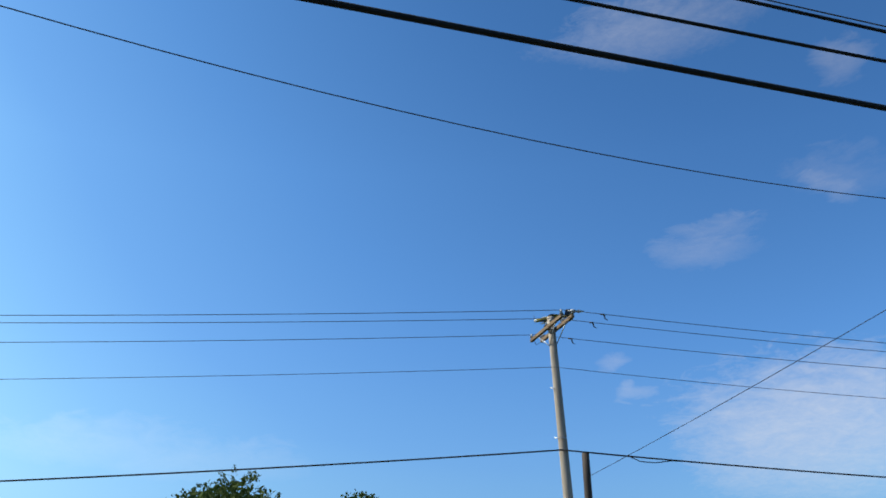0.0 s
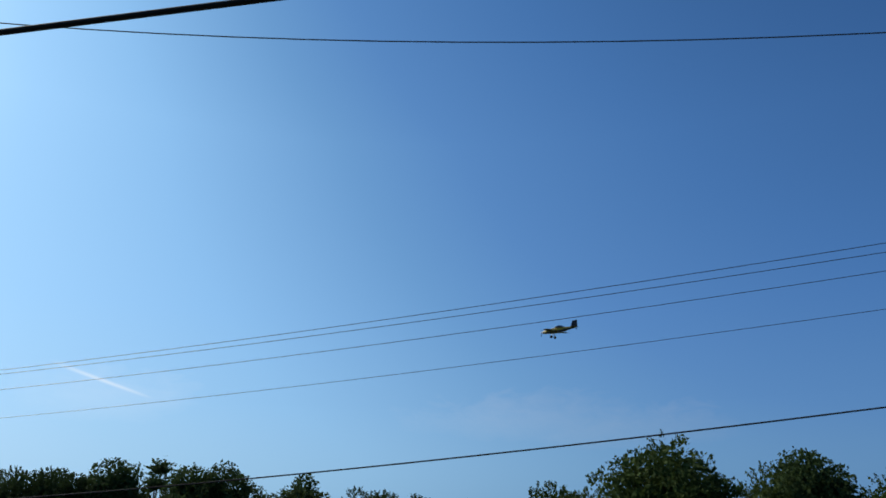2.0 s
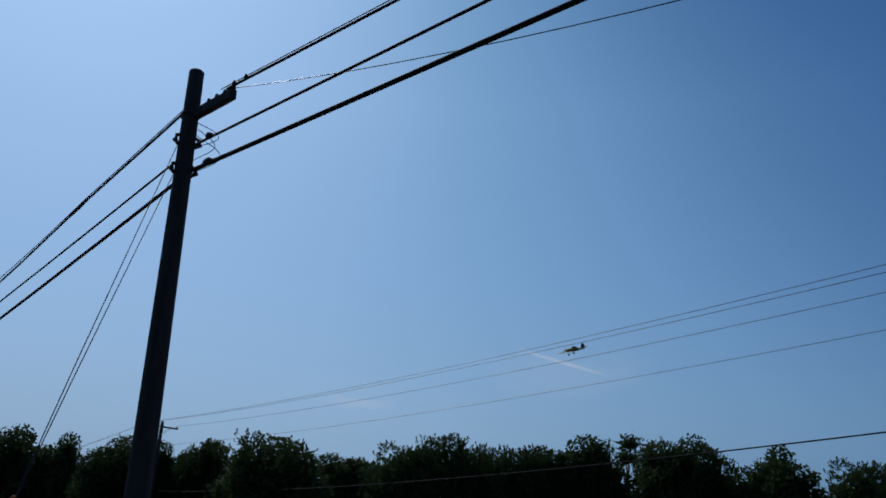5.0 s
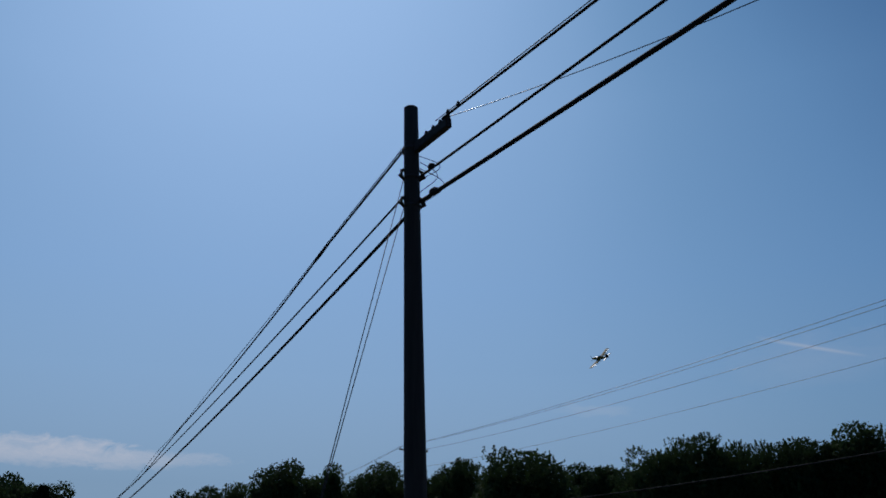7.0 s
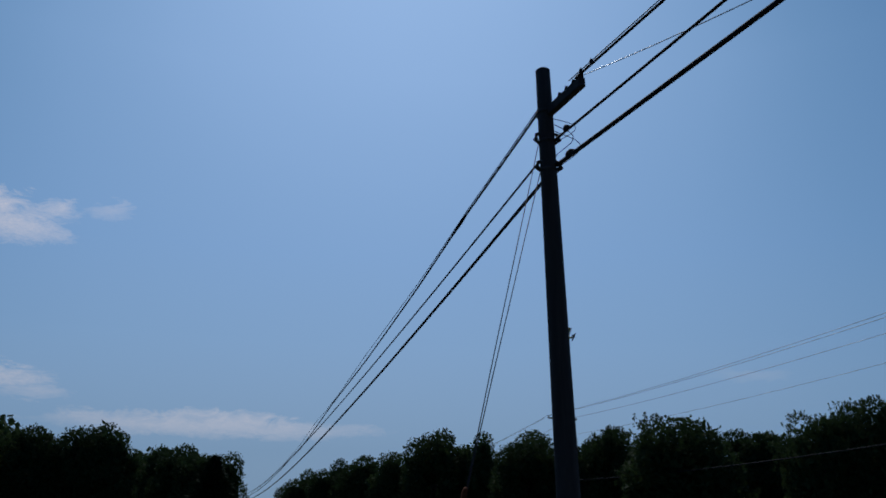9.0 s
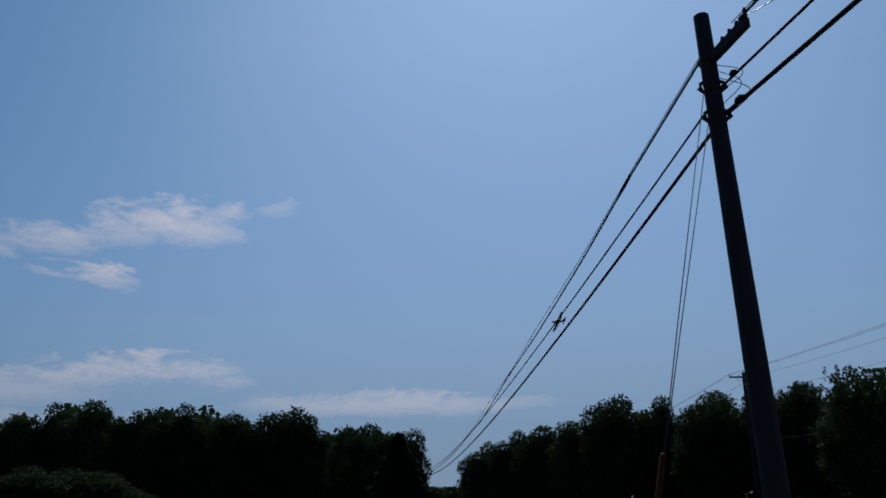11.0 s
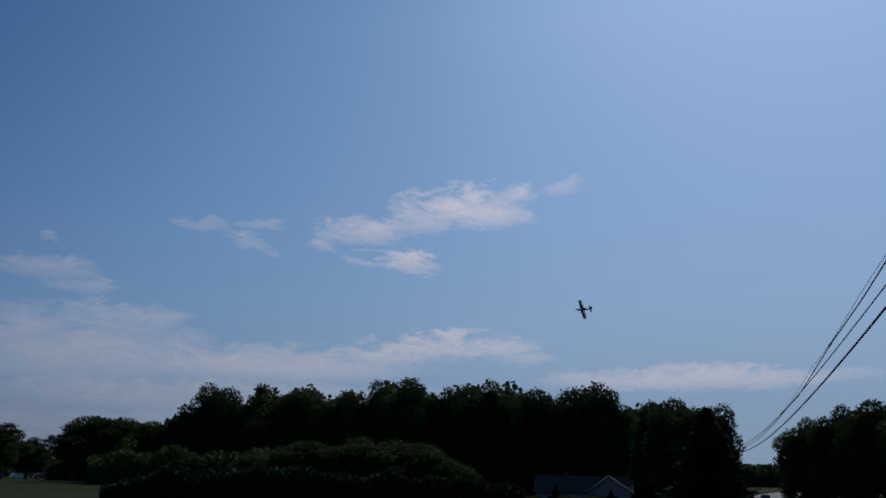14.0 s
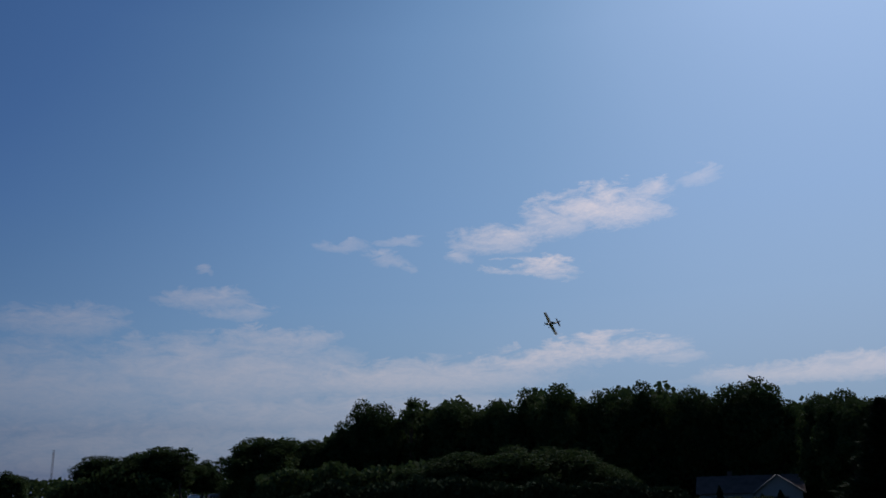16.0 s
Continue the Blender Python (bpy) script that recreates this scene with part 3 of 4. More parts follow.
undergrowth("undergrowth", "dense dark undergrowth filling the roadside wood", [(-34, 66, 6.0), (0, 66, 6.5), (30, 72, 8), (60, 72, 9), (76, 80, 9), (90, 98, 9.5), (94.6, 104, 9.5)], 46000, 0.75)
undergrowth("undergrowth", "dense dark undergrowth in the wood behind the house", [(98.6, 122, 12), (104, 148, 19), (112, 150, 20), (122, 150, 19.5), (129, 150, 16), (133, 150, 11), (137, 152, 9), (140, 160, 7)], 70000, 1.05)
undergrowth("undergrowth", "low dark hedge of shrubs before the wood", [(112.5, 112, 3.0), (116, 104, 5.0), (124, 100, 5.2), (131, 104, 4.8), (137.5, 112, 4.6), (139, 120, 3.5)], 22000, 0.7)
undergrowth("undergrowth", "low dark shrubs along the near edge of the lawn", [(111.5, 48, 1.4), (116, 47, 2.1), (126, 46, 2.2), (135, 48, 2.0), (138, 50, 1.0)], 65000, 0.24, NEEDLE)
undergrowth("undergrowth", "dark shrubs below the trees by the field", [(137.5, 182, 6.5), (139.5, 184, 5.5), (141.2, 186, 3.5)], 5000, 0.8)
undergrowth("undergrowth", "dark shrubs below the trees by the field", [(144.3, 186, 4.0), (146, 186, 7.0), (149, 187, 6.5), (151.3, 188, 3.5)], 8000, 0.8)
undergrowth("far_woods", "distant dark green line of woods", [(90, 330, 9), (95, 340, 8.6), (99, 350, 8.4), (104, 340, 9)], 16000, 1.9)
undergrowth("far_woods", "distant dark green line of woods beyond the field", [(136, 330, 9), (142, 330, 10), (147, 345, 9.5), (151, 350, 10), (158, 360, 11), (166, 360, 11)], 9000, 1.7)

# ---- utility poles and lines ----
def round_pole(name, foot, top, r_foot, r_top, mat, parent):
    foot, top = Vector(foot), Vector(top)
    n = 9
    pts = [foot.lerp(top, i / n) for i in range(n + 1)]
    rad = [r_foot + (r_top - r_foot) * i / n for i in range(n + 1)]
    pts.append(top + (top - foot).normalized() * 0.015)
    rad.append(r_top * 0.86)
    return tube(name, pts, rad, mat, parent, sides=20)


def insulator(parent, x, y, z, s=1.0):
    pts = [(x, y, z + s * h) for h in (0, 0.03, 0.031, 0.07, 0.071, 0.11, 0.13, 0.16)]
    return tube("insulator", pts, [s * r for r in (0.02, 0.02, 0.06, 0.045, 0.055, 0.04, 0.03, 0.035)], PORCELAIN, parent, "grey glazed pin insulator", sides=10)


def span(name, a, b, sag, radius, mat, label, category="cable", group=""):
    ob = tube(name, sagging(a, b, sag), radius, mat, sides=6)
    return tagged(ob, label, category, group)


# far line: grey pole with double crossarms, and the next poles along it
LINE_DIR = Vector((0.986, 0.165, 0)).normalized()
CROSS = Vector((-0.3, 0.954, 0)).normalized()


def line_pole(name, x, y, top, label, arms, cross=CROSS, lean=(0.0, 0.0), arm_len=2.7, wood=OLD_WOOD):
    z0 = ground_z(x, y)
    ob = thing(name, x, y, z0, label, "utility pole")
    h = top - z0
    round_pole("shaft", (lean[0], lean[1], -0.3), (0, 0, h), 0.19, 0.125, wood, ob)
    for k in range(arms):
        side = (LINE_DIR if k == 0 else -LINE_DIR) * 0.19
        bm = bmesh.new()
        turn = Matrix.Rotation(math.atan2(cross.y, cross.x), 4, "Z")
        box(bm, side.x, side.y, h - 0.42, arm_len, 0.1, 0.125, turn, 0.008)
        part("crossarm", bm, ARM_WOOD, ob, "weathered timber crossarm")
        for s in (-1, 1):
            a = Vector((side.x, side.y, h - 0.47)) + cross * s * 0.75
            tube("brace", [a, Vector((side.x * 0.6, side.y * 0.6, h - 1.05))], 0.018, STEEL, ob, "flat galvanised arm brace", sides=5)
        for s in (-0.48, -0.17, 0.48):
            p = cross * s * arm_len
            insulator(ob, side.x + p.x, side.y + p.y, h - 0.355)
    return ob


FP, RP, XP, BP = (3.72, 28.05), (-69.6, 15.9), (66.0, 38.3), (-143.0, 3.5)
FP_TOP, RP_TOP, XP_TOP, BP_TOP = 11.75, 11.05, 11.5, 9.0
fp = line_pole("utility_pole", *FP, FP_TOP, "tall weathered grey utility pole with double timber crossarms", 2, lean=(0.22, 0.1))
tube("ground_wire", [(-0.02, -0.16, 4.2), (-0.17, -0.2, 2.6), (-0.2, -0.15, 0.2)], 0.012, IRON, fp, "dark ground wire", sides=5)
rp = line_pole("utility_pole", *RP, RP_TOP, "distant dark utility pole with a single crossarm above the trees", 1, wood=TAR_WOOD)
xp = line_pole("utility_pole", *XP, XP_TOP, "weathered utility pole at the end of the line", 2)
bp = line_pole("utility_pole", *BP, BP_TOP, "distant utility pole hidden in the wood", 1, wood=TAR_WOOD)
for i in range(2):
    tube("bolt", [(-0.2, -0.06 - 0.08 * i, 9.2 - 1.7 * i), (0.2, -0.06 - 0.08 * i, 9.2 - 1.7 * i)], 0.018, STEEL, fp, sides=6)
# small shorter dark pole just behind
f2 = thing("service_pole", 4.85, 30.2, 0, "short dark timber service pole behind the tall pole", "utility pole")
round_pole("shaft", (-0.15, 0, -0.3), (0, 0, 7.42), 0.17, 0.13, TAR_WOOD, f2)

PHASES = (-0.48, -0.17, 0.48)
for s in PHASES:
    at_pole = []
    for (x, y), top in ((FP, FP_TOP), (RP, RP_TOP), (XP, XP_TOP), (BP, BP_TOP)):
        # the middle wire sits close to the near one on the western poles
        c = CROSS * (-0.42 if s == -0.17 and x < 0 else s) * 2.7
        at_pole.append((x + c.x, y + c.y, top - 0.36 + 0.16))
    span("power_line", at_pole[0], at_pole[1], 0.9, 0.011, ALUMINIUM, "bare aluminium power conductor strung between utility poles", "power line", "far line conductors")
    span("power_line", at_pole[0], at_pole[2], 1.3, 0.011, ALUMINIUM, "bare aluminium power conductor strung between utility poles", "power line", "far line conductors")
    span("power_line", at_pole[1], at_pole[3], 0.9, 0.011, ALUMINIUM, "bare aluminium power conductor leading away over the wood", "power line", "far line conductors")
for s in PHASES:
    cx = CROSS * s * 2.7
    for along_m in (0.35, 1.3):
        a = Vector((FP[0] + cx.x, FP[1] + cx.y, FP_TOP - 0.2))
        p = a.lerp(Vector((XP[0] + cx.x, XP[1] + cx.y, XP_TOP - 0.2)), along_m / 63.0) - Vector((0, 0, 0.083 * along_m))
        if along_m < 1:
            clamp = tube("strain_insulator", [p + LINE_DIR * d for d in (-0.3, -0.2, -0.19, -0.05, -0.04, 0.1, 0.11, 0.25)], [0.02, 0.02, 0.06, 0.06, 0.03, 0.06, 0.05, 0.02], PORCELAIN, sides=9)
            tagged(clamp, "grey strain insulator at the crossarm", "insulator", "strain insulators")
        else:
            clamp = tube("line_clamp", [p + LINE_DIR * -0.12, p, p + Vector((0.03, 0, -0.16)), p + Vector((0.12, 0.02, -0.2))], [0.025, 0.035, 0.02, 0.012], IRON, sides=6)
            tagged(clamp, "small dark clamp hanging on the conductor", "clamp", "line clamps")
for k, s in enumerate((-0.48, 0.0, 0.48)):
    cx = CROSS * s * 2.7
    tube("jumper", [(cx.x - 0.2, cx.y, FP_TOP - 0.2), (cx.x - 0.05, cx.y - 0.05, FP_TOP - 0.5 - 0.05 * k), (cx.x + 0.15, cx.y, FP_TOP - 0.48), (cx.x + 0.3, cx.y, FP_TOP - 0.22)], 0.012, IRON, fp, "dark jumper wire between the crossarms", sides=5)
nz = 1.85
span("neutral_line", (FP[0], FP[1] - 0.15, FP_TOP - nz), (RP[0], RP[1], RP_TOP - nz), 0.9, 0.009, ALUMINIUM, "thin bare neutral wire below the conductors", "power line", "far line conductors")
span("neutral_line", (FP[0], FP[1] - 0.15, FP_TOP - nz), (XP[0], XP[1], XP_TOP - nz), 1.3, 0.009, ALUMINIUM, "thin bare neutral wire below the conductors", "power line", "far line conductors")
span("telephone_cable", (FP[0], FP[1] - 0.17, 7.1), (RP[0], RP[1] - 0.15, 5.7), 1.05, 0.026, RUBBER, "thick black telephone cable on the far poles", "cable", "far telephone cable")
span("telephone_cable", (FP[0], FP[1] - 0.17, 7.1), (XP[0], XP[1] - 0.15, 6.15), 1.1, 0.026, RUBBER, "thick black telephone cable on the far poles", "cable", "far telephone cable")
tube("cable_loop", [(5.9, 28.2, 6.93), (6.3, 28.25, 6.74), (6.8, 28.35, 6.7), (7.4, 28.5, 6.78), (7.9, 28.6, 6.76)], 0.016, RUBBER, sides=6)
tagged(bpy.data.objects["cable_loop"], "slack black cable loop lashed under the telephone cable", "cable")
span("service_drop", (4.85, 30.2, 6.6), (13.5, 13.0, 9.6), 0.12, 0.010, RUBBER, "thin black service drop wire rising from the short pole", "cable")

# near pole with its cables
NT, NF = Vector((-11.23, 2.47, 8.12)), Vector((-11.23, 2.72, 0.0))
pole_near = thing("utility_pole", NF.x, NF.y, 0, "dark creosoted timber pole carrying black telephone cables", "utility pole")


def near(p):
    return Vector(p) - Vector((NF.x, NF.y, 0))


def axis(z):
    """The middle of the leaning shaft at a height, in the pole's own space."""
    return near(NF.lerp(NT, z / NT.z))


round_pole("shaft", near((NF.x, NF.y, -0.3)), near(NT), 0.175, 0.108, TAR_WOOD, pole_near)
TIP, STUB = Vector((-10.34, 2.83, 7.46)), Vector((-11.36, 2.42, 7.44))
bm = bmesh.new()
ROOT = NF.lerp(NT, 7.4 / NT.z) + Vector((-0.05, 0.0, 0.0))
way = TIP - ROOT
turn = Matrix.Rotation(math.atan2(way.y, way.x), 4, "Z") @ Matrix.Rotation(-math.atan2(way.z, math.hypot(way.x, way.y)), 4, "Y")
mid = near((TIP + ROOT) / 2)
box(bm, mid.x, mid.y, mid.z, way.length, 0.1, 0.155, turn, 0.012)
part("extension_arm", bm, TAR_WOOD, pole_near, "thick dark timber extension arm")
for k in (0.42, 0.6, 0.78, 0.97):
    p = near(ROOT.lerp(TIP, k))
    tube("clamp", [(p.x, p.y, p.z + 0.08), (p.x, p.y, p.z + 0.13), (p.x + 0.01, p.y, p.z + (0.2 if k > 0.9 else 0.15))], [0.035, 0.028, 0.02], IRON, pole_near, "dark cable clamp", sides=7)
p = near(STUB)
tube("clamp", [(p.x + 0.12, p.y + 0.06, p.z - 0.02), (p.x, p.y, p.z), (p.x - 0.02, p.y - 0.03, p.z + 0.07)], [0.03, 0.055, 0.02], IRON, pole_near, "dark cable clamp", sides=7)
for z in (7.0, 6.56):
    c = axis(z)
    for s in (-1, 1):
        tube("bracket", [(c.x, c.y + s * 0.1, c.z + 0.1), (c.x + 0.02, c.y + s * 0.155, c.z + 0.05), (c.x + 0.02, c.y + s * 0.175, c.z - 0.02), (c.x, c.y + s * 0.12, c.z - 0.08)], [0.015, 0.032, 0.04, 0.015], IRON, pole_near, "dark through-bolt bracket", sides=7)
for z in (6.95, 6.5, 7.42):
    c = axis(z)
    tube("band", [(c.x, c.y, c.z - 0.025), (c.x, c.y, c.z + 0.025)], 0.124, IRON, pole_near, "steel pole band", sides=16)
for k, (a, zz) in enumerate(((0.32, 7.02), (0.36, 6.6), (0.42, 6.6))):
    p = near(Vector((-11.2, 2.62, zz)) + Vector((0.952, 0.305, 0)) * a)
    tube("suspension_clamp", [(p.x - 0.06, p.y - 0.02, p.z), (p.x, p.y, p.z + 0.01), (p.x + 0.06, p.y + 0.02, p.z)], [0.025, 0.05, 0.025], IRON, pole_near, "dark cable suspension clamp", sides=7)
# jumper loops at the second cable
for k, (dy, drop, reach) in enumerate(((0.0, 0.42, 0.30), (0.03, 0.5, 0.24), (0.02, 0.62, 0.34))):
    pts = []
    for i in range(13):
        a = math.pi * i / 12
        pts.append(near((-11.16 + 0.5 * reach * math.sin(a), 2.58 + dy + reach * math.sin(a) ** 1.3, 7.3 - 0.1 * k - drop * i / 12)))
    tube("jumper", pts, 0.006, RUBBER, pole_near, "thin black jumper wire", sides=5)

EAST = Vector((0.952, 0.305, 0))
END_E = Vector((-11.2, 2.5, 0)) + EAST * 42
end_pole = thing("utility_pole", END_E.x, END_E.y, 0, "dark timber pole at the far end of the near cables", "utility pole")
round_pole("shaft", (0, 0, -0.3), (0, 0, 8.6), 0.17, 0.11, TAR_WOOD, end_pole)
yard_pole = thing("service_pole", 13.5, 13.0, 0, "timber service pole where the thin drop wires end", "utility pole")
round_pole("shaft", (0, 0, -0.3), (0, 0, 9.9), 0.16, 0.11, TAR_WOOD, yard_pole)
END_W = Vector((-106.1, -15.55, 0))
west_pole = thing("utility_pole", END_W.x, END_W.y, ground_z(END_W.x, END_W.y), "dark timber pole hidden behind the cedar", "utility pole")
round_pole("shaft", (0, 0, -0.3), (0, 0, 8.8), 0.17, 0.11, TAR_WOOD, west_pole)

GR = "near telephone cables"
span("telephone_cable", (-11.2, 2.62, 6.57), END_E + Vector((0, -0.12, 6.38)), 0.06, 0.032, RUBBER, "thick black telephone trunk cable", "cable", GR)
span("telephone_cable", (-11.2, 2.62, 6.98), END_E + Vector((0, -0.12, 7.2)), 0.0, 0.02, RUBBER, "black telephone cable at the second level", "cable", GR)
span("telephone_cable", TIP + Vector((0, -0.1, 0.04)), END_E + Vector((0, -0.12, 7.22)), 0.0, 0.02, RUBBER, "black telephone cable on the extension arm", "cable", GR)
span("messenger_wire", TIP + Vector((-0.25, -0.13, 0.14)), END_E + Vector((0, -0.12, 7.34)), 0.0, 0.008, IRON, "thin steel messenger above the top cable", "cable", GR)
span("service_drop", TIP + Vector((0.02, 0, 0.08)), (13.5, 13.0, 8.02), 1.58, 0.006, ALUMINIUM, "thin bare service wire from the extension arm", "cable")
span("telephone_cable", (-11.25, 2.5, 6.42), END_W + Vector((0, 0, 5.0)), 1.6, 0.03, RUBBER, "thick black telephone trunk cable", "cable", GR)
span("telephone_cable", (-11.3, 2.40, 6.67), END_W + Vector((0, 0, 5.5)), 1.4, 0.018, RUBBER, "black telephone cable at the second level", "cable", GR)


def kinked(a, b, sag, kinks, n=240):
    """A sagging line with stiff bends: share of the way, rise, half length."""
    out = []
    for i, p in enumerate(sagging(a, b, sag, n)):
        q = i / n
        out.append(p + Vector((0, 0, sum(h * max(0.0, 1 - abs(q - at) / half) for at, h, half in kinks))))
    return out


top_line = kinked(STUB + Vector((0, 0, 0.06)), END_W + Vector((0, 0, 5.5)), 2.0, ((0.038, 0.06, 0.036), (0.2, 0.09, 0.06), (0.3, -0.08, 0.05)))
tagged(tube("telephone_cable", top_line, 0.02, RUBBER, sides=6), "black telephone cable on the extension arm", "cable", GR)
upper = kinked(STUB + Vector((0, 0, 0.12)), END_W + Vector((0, 0, 5.7)), 2.0, ((0.038, 0.05, 0.036), (0.14, 0.1, 0.08), (0.25, 0.14, 0.06)))
tagged(tube("messenger_wire", upper, 0.008, IRON, sides=6), "thin steel messenger above the top cable", "cable", GR)
for k in (9, 47, 72):
    case = tube("cable_splice", [top_line[k], top_line[k + 1], top_line[k + 2]], [0.022, 0.032, 0.022], RUBBER, sides=8)
    tagged(case, "black splice sleeve on the top telephone cable", "cable splice", "cable splices")
# small ties that hold the top cable to its messenger east of the arm
for d in (0.14, 0.4):
    p = TIP + Vector((0, -0.1, 0.06)) + EAST * d
    tie = tube("cable_tie", [p + Vector((0, 0, -0.03)), p + Vector((0.01, 0, 0.02)), p + Vector((0, 0, 0.06))], [0.02, 0.028, 0.012], IRON, sides=6)
    tagged(tie, "dark tie holding the top cable to its messenger", "cable tie", "cable ties")
# two down guys with an orange guard at the anchor
ANCHOR = Vector((-8.45, 0.61, 0))
for k, z in enumerate((6.95, 6.5)):
    top = NF.lerp(NT, z / NT.z) + Vector((-0.05, -0.112, 0))
    foot = ANCHOR + Vector((-0.05 * k, -0.03 * k, 0))
    guy = tube("guy_wire", [top, top.lerp(foot, 0.5), foot + Vector((0, 0, -0.1))], 0.006, IRON, sides=6)
    tagged(guy, "thin steel guy wire running from the pole to the ground", "guy wire", "pole guys")
    if k == 0:
        guard = tube("guy_guard", [foot.lerp(top, q) for q in (0.01, 0.1, 0.2, 0.285, 0.29)], [0.03, 0.03, 0.03, 0.03, 0.018], GUARD, sides=10)
        tagged(guard, "orange plastic guard over the foot of the guy wire", "guy guard")


# ---- house ----
def house(x, y, rz):
    z = ground_z(x, y)
    ob = thing("house", x, y, z, "small pale house with a white-trimmed gable and brown roof", "house", rz=rz)
    # main body runs along x, the gabled wing stands forward at one end
    bm = bmesh.new()
    box(bm, 0, 4, 1.45, 13.0, 7.0, 2.9)
    part("wall", bm, SIDING, ob, "pale vinyl-sided wall")
    bm = bmesh.new()
    box(bm, 3.6, -0.6, 1.45, 5.6, 6.0, 2.9)
    vs = [bm.verts.new(q) for q in ((0.8, -3.6, 2.9), (6.4, -3.6, 2.9), (3.6, -3.6, 4.9), (0.8, 2.4, 2.9), (6.4, 2.4, 2.9), (3.6, 2.4, 4.9))]
    for f in ((0, 1, 2), (3, 5, 4), (0, 3, 4, 1), (1, 4, 5, 2), (0, 2, 5, 3)):
        bm.faces.new([vs[i] for i in f])
    part("gable_wing", bm, SIDING, ob, "pale gabled wing facing the road")

    def slope(name, a, b, c, d, t=0.14):
        bmx = bmesh.new()
        lo = [bmx.verts.new(q) for q in (a, b, c, d)]
        hi = [bmx.verts.new((q[0], q[1], q[2] + t)) for q in (a, b, c, d)]
        bmx.faces.new(lo)
        bmx.faces.new(hi)
        for i in range(4):
            bmx.faces.new((lo[i], lo[(i + 1) % 4], hi[(i + 1) % 4], hi[i]))
        return part(name, bmx, SHINGLE, ob)

    slope("roof", (-6.9, 0.1, 2.72), (6.9, 0.1, 2.72), (6.9, 4.0, 4.95), (-6.9, 4.0, 4.95))
    slope("roof", (-6.9, 7.9, 2.72), (6.9, 7.9, 2.72), (6.9, 4.0, 4.95), (-6.9, 4.0, 4.95))
    slope("roof", (0.4, -4.0, 2.65), (3.6, -4.0, 4.98), (3.6, 4.2, 4.98), (0.4, 4.2, 2.65))
    slope("roof", (6.8, -4.0, 2.65), (3.6, -4.0, 4.98), (3.6, 4.2, 4.98), (6.8, 4.2, 2.65))
    for x0, x1 in ((0.4, 3.6), (6.8, 3.6)):
        tube("fascia", [(x0, -4.03, 2.72), (x1, -4.03, 5.05)], 0.1, TRIM, ob, "white fascia board", sides=4)
    for cx, cy, w, h in ((-4.4, 0.46, 1.0, 1.3), (-1.6, 0.46, 1.0, 1.3), (3.6, -3.64, 2.2, 1.4)):
        bm = bmesh.new()
        box(bm, cx, cy, 1.65, w + 0.24, 0.1, h + 0.24)
        win = part("window", bm, TRIM, ob, "white-framed window")
        for s in (-1, 1):
            bm = bmesh.new()
            box(bm, cx + s * w * 0.25, cy - 0.045, 1.65, w * 0.46, 0.05, h * 0.94)
            part("pane", bm, WINDOW, win, "dark glass pane")
    bm = bmesh.new()
    box(bm, -3.0, 0.46, 1.05, 0.95, 0.1, 2.1)
    part("door", bm, TRIM, ob, "white front door")
    bm = bmesh.new()
    box(bm, -2.5, 5.0, 5.1, 0.6, 0.6, 1.2)
    part("chimney", bm, SHINGLE, ob, "short brick chimney")
    ob.scale = (0.98, 0.98, 0.98)
    return ob


house(-114.6, -36.5, 106)
# clipped dark shrubs before it
for sx, sy, h in ((-106.6, -37.6, 3.7), (-107.4, -30.6, 3.0), (-106.8, -32.6, 2.6)):
    plant("C", sx, sy, h, 1.6, "shrubs at the house")
for sx, sy in ((-105.2, -32.0), (-104.6, -35.2), (-104.4, -40.4)):
    plant("A", sx, sy, 2.3, 3.2, "shrubs at the house")


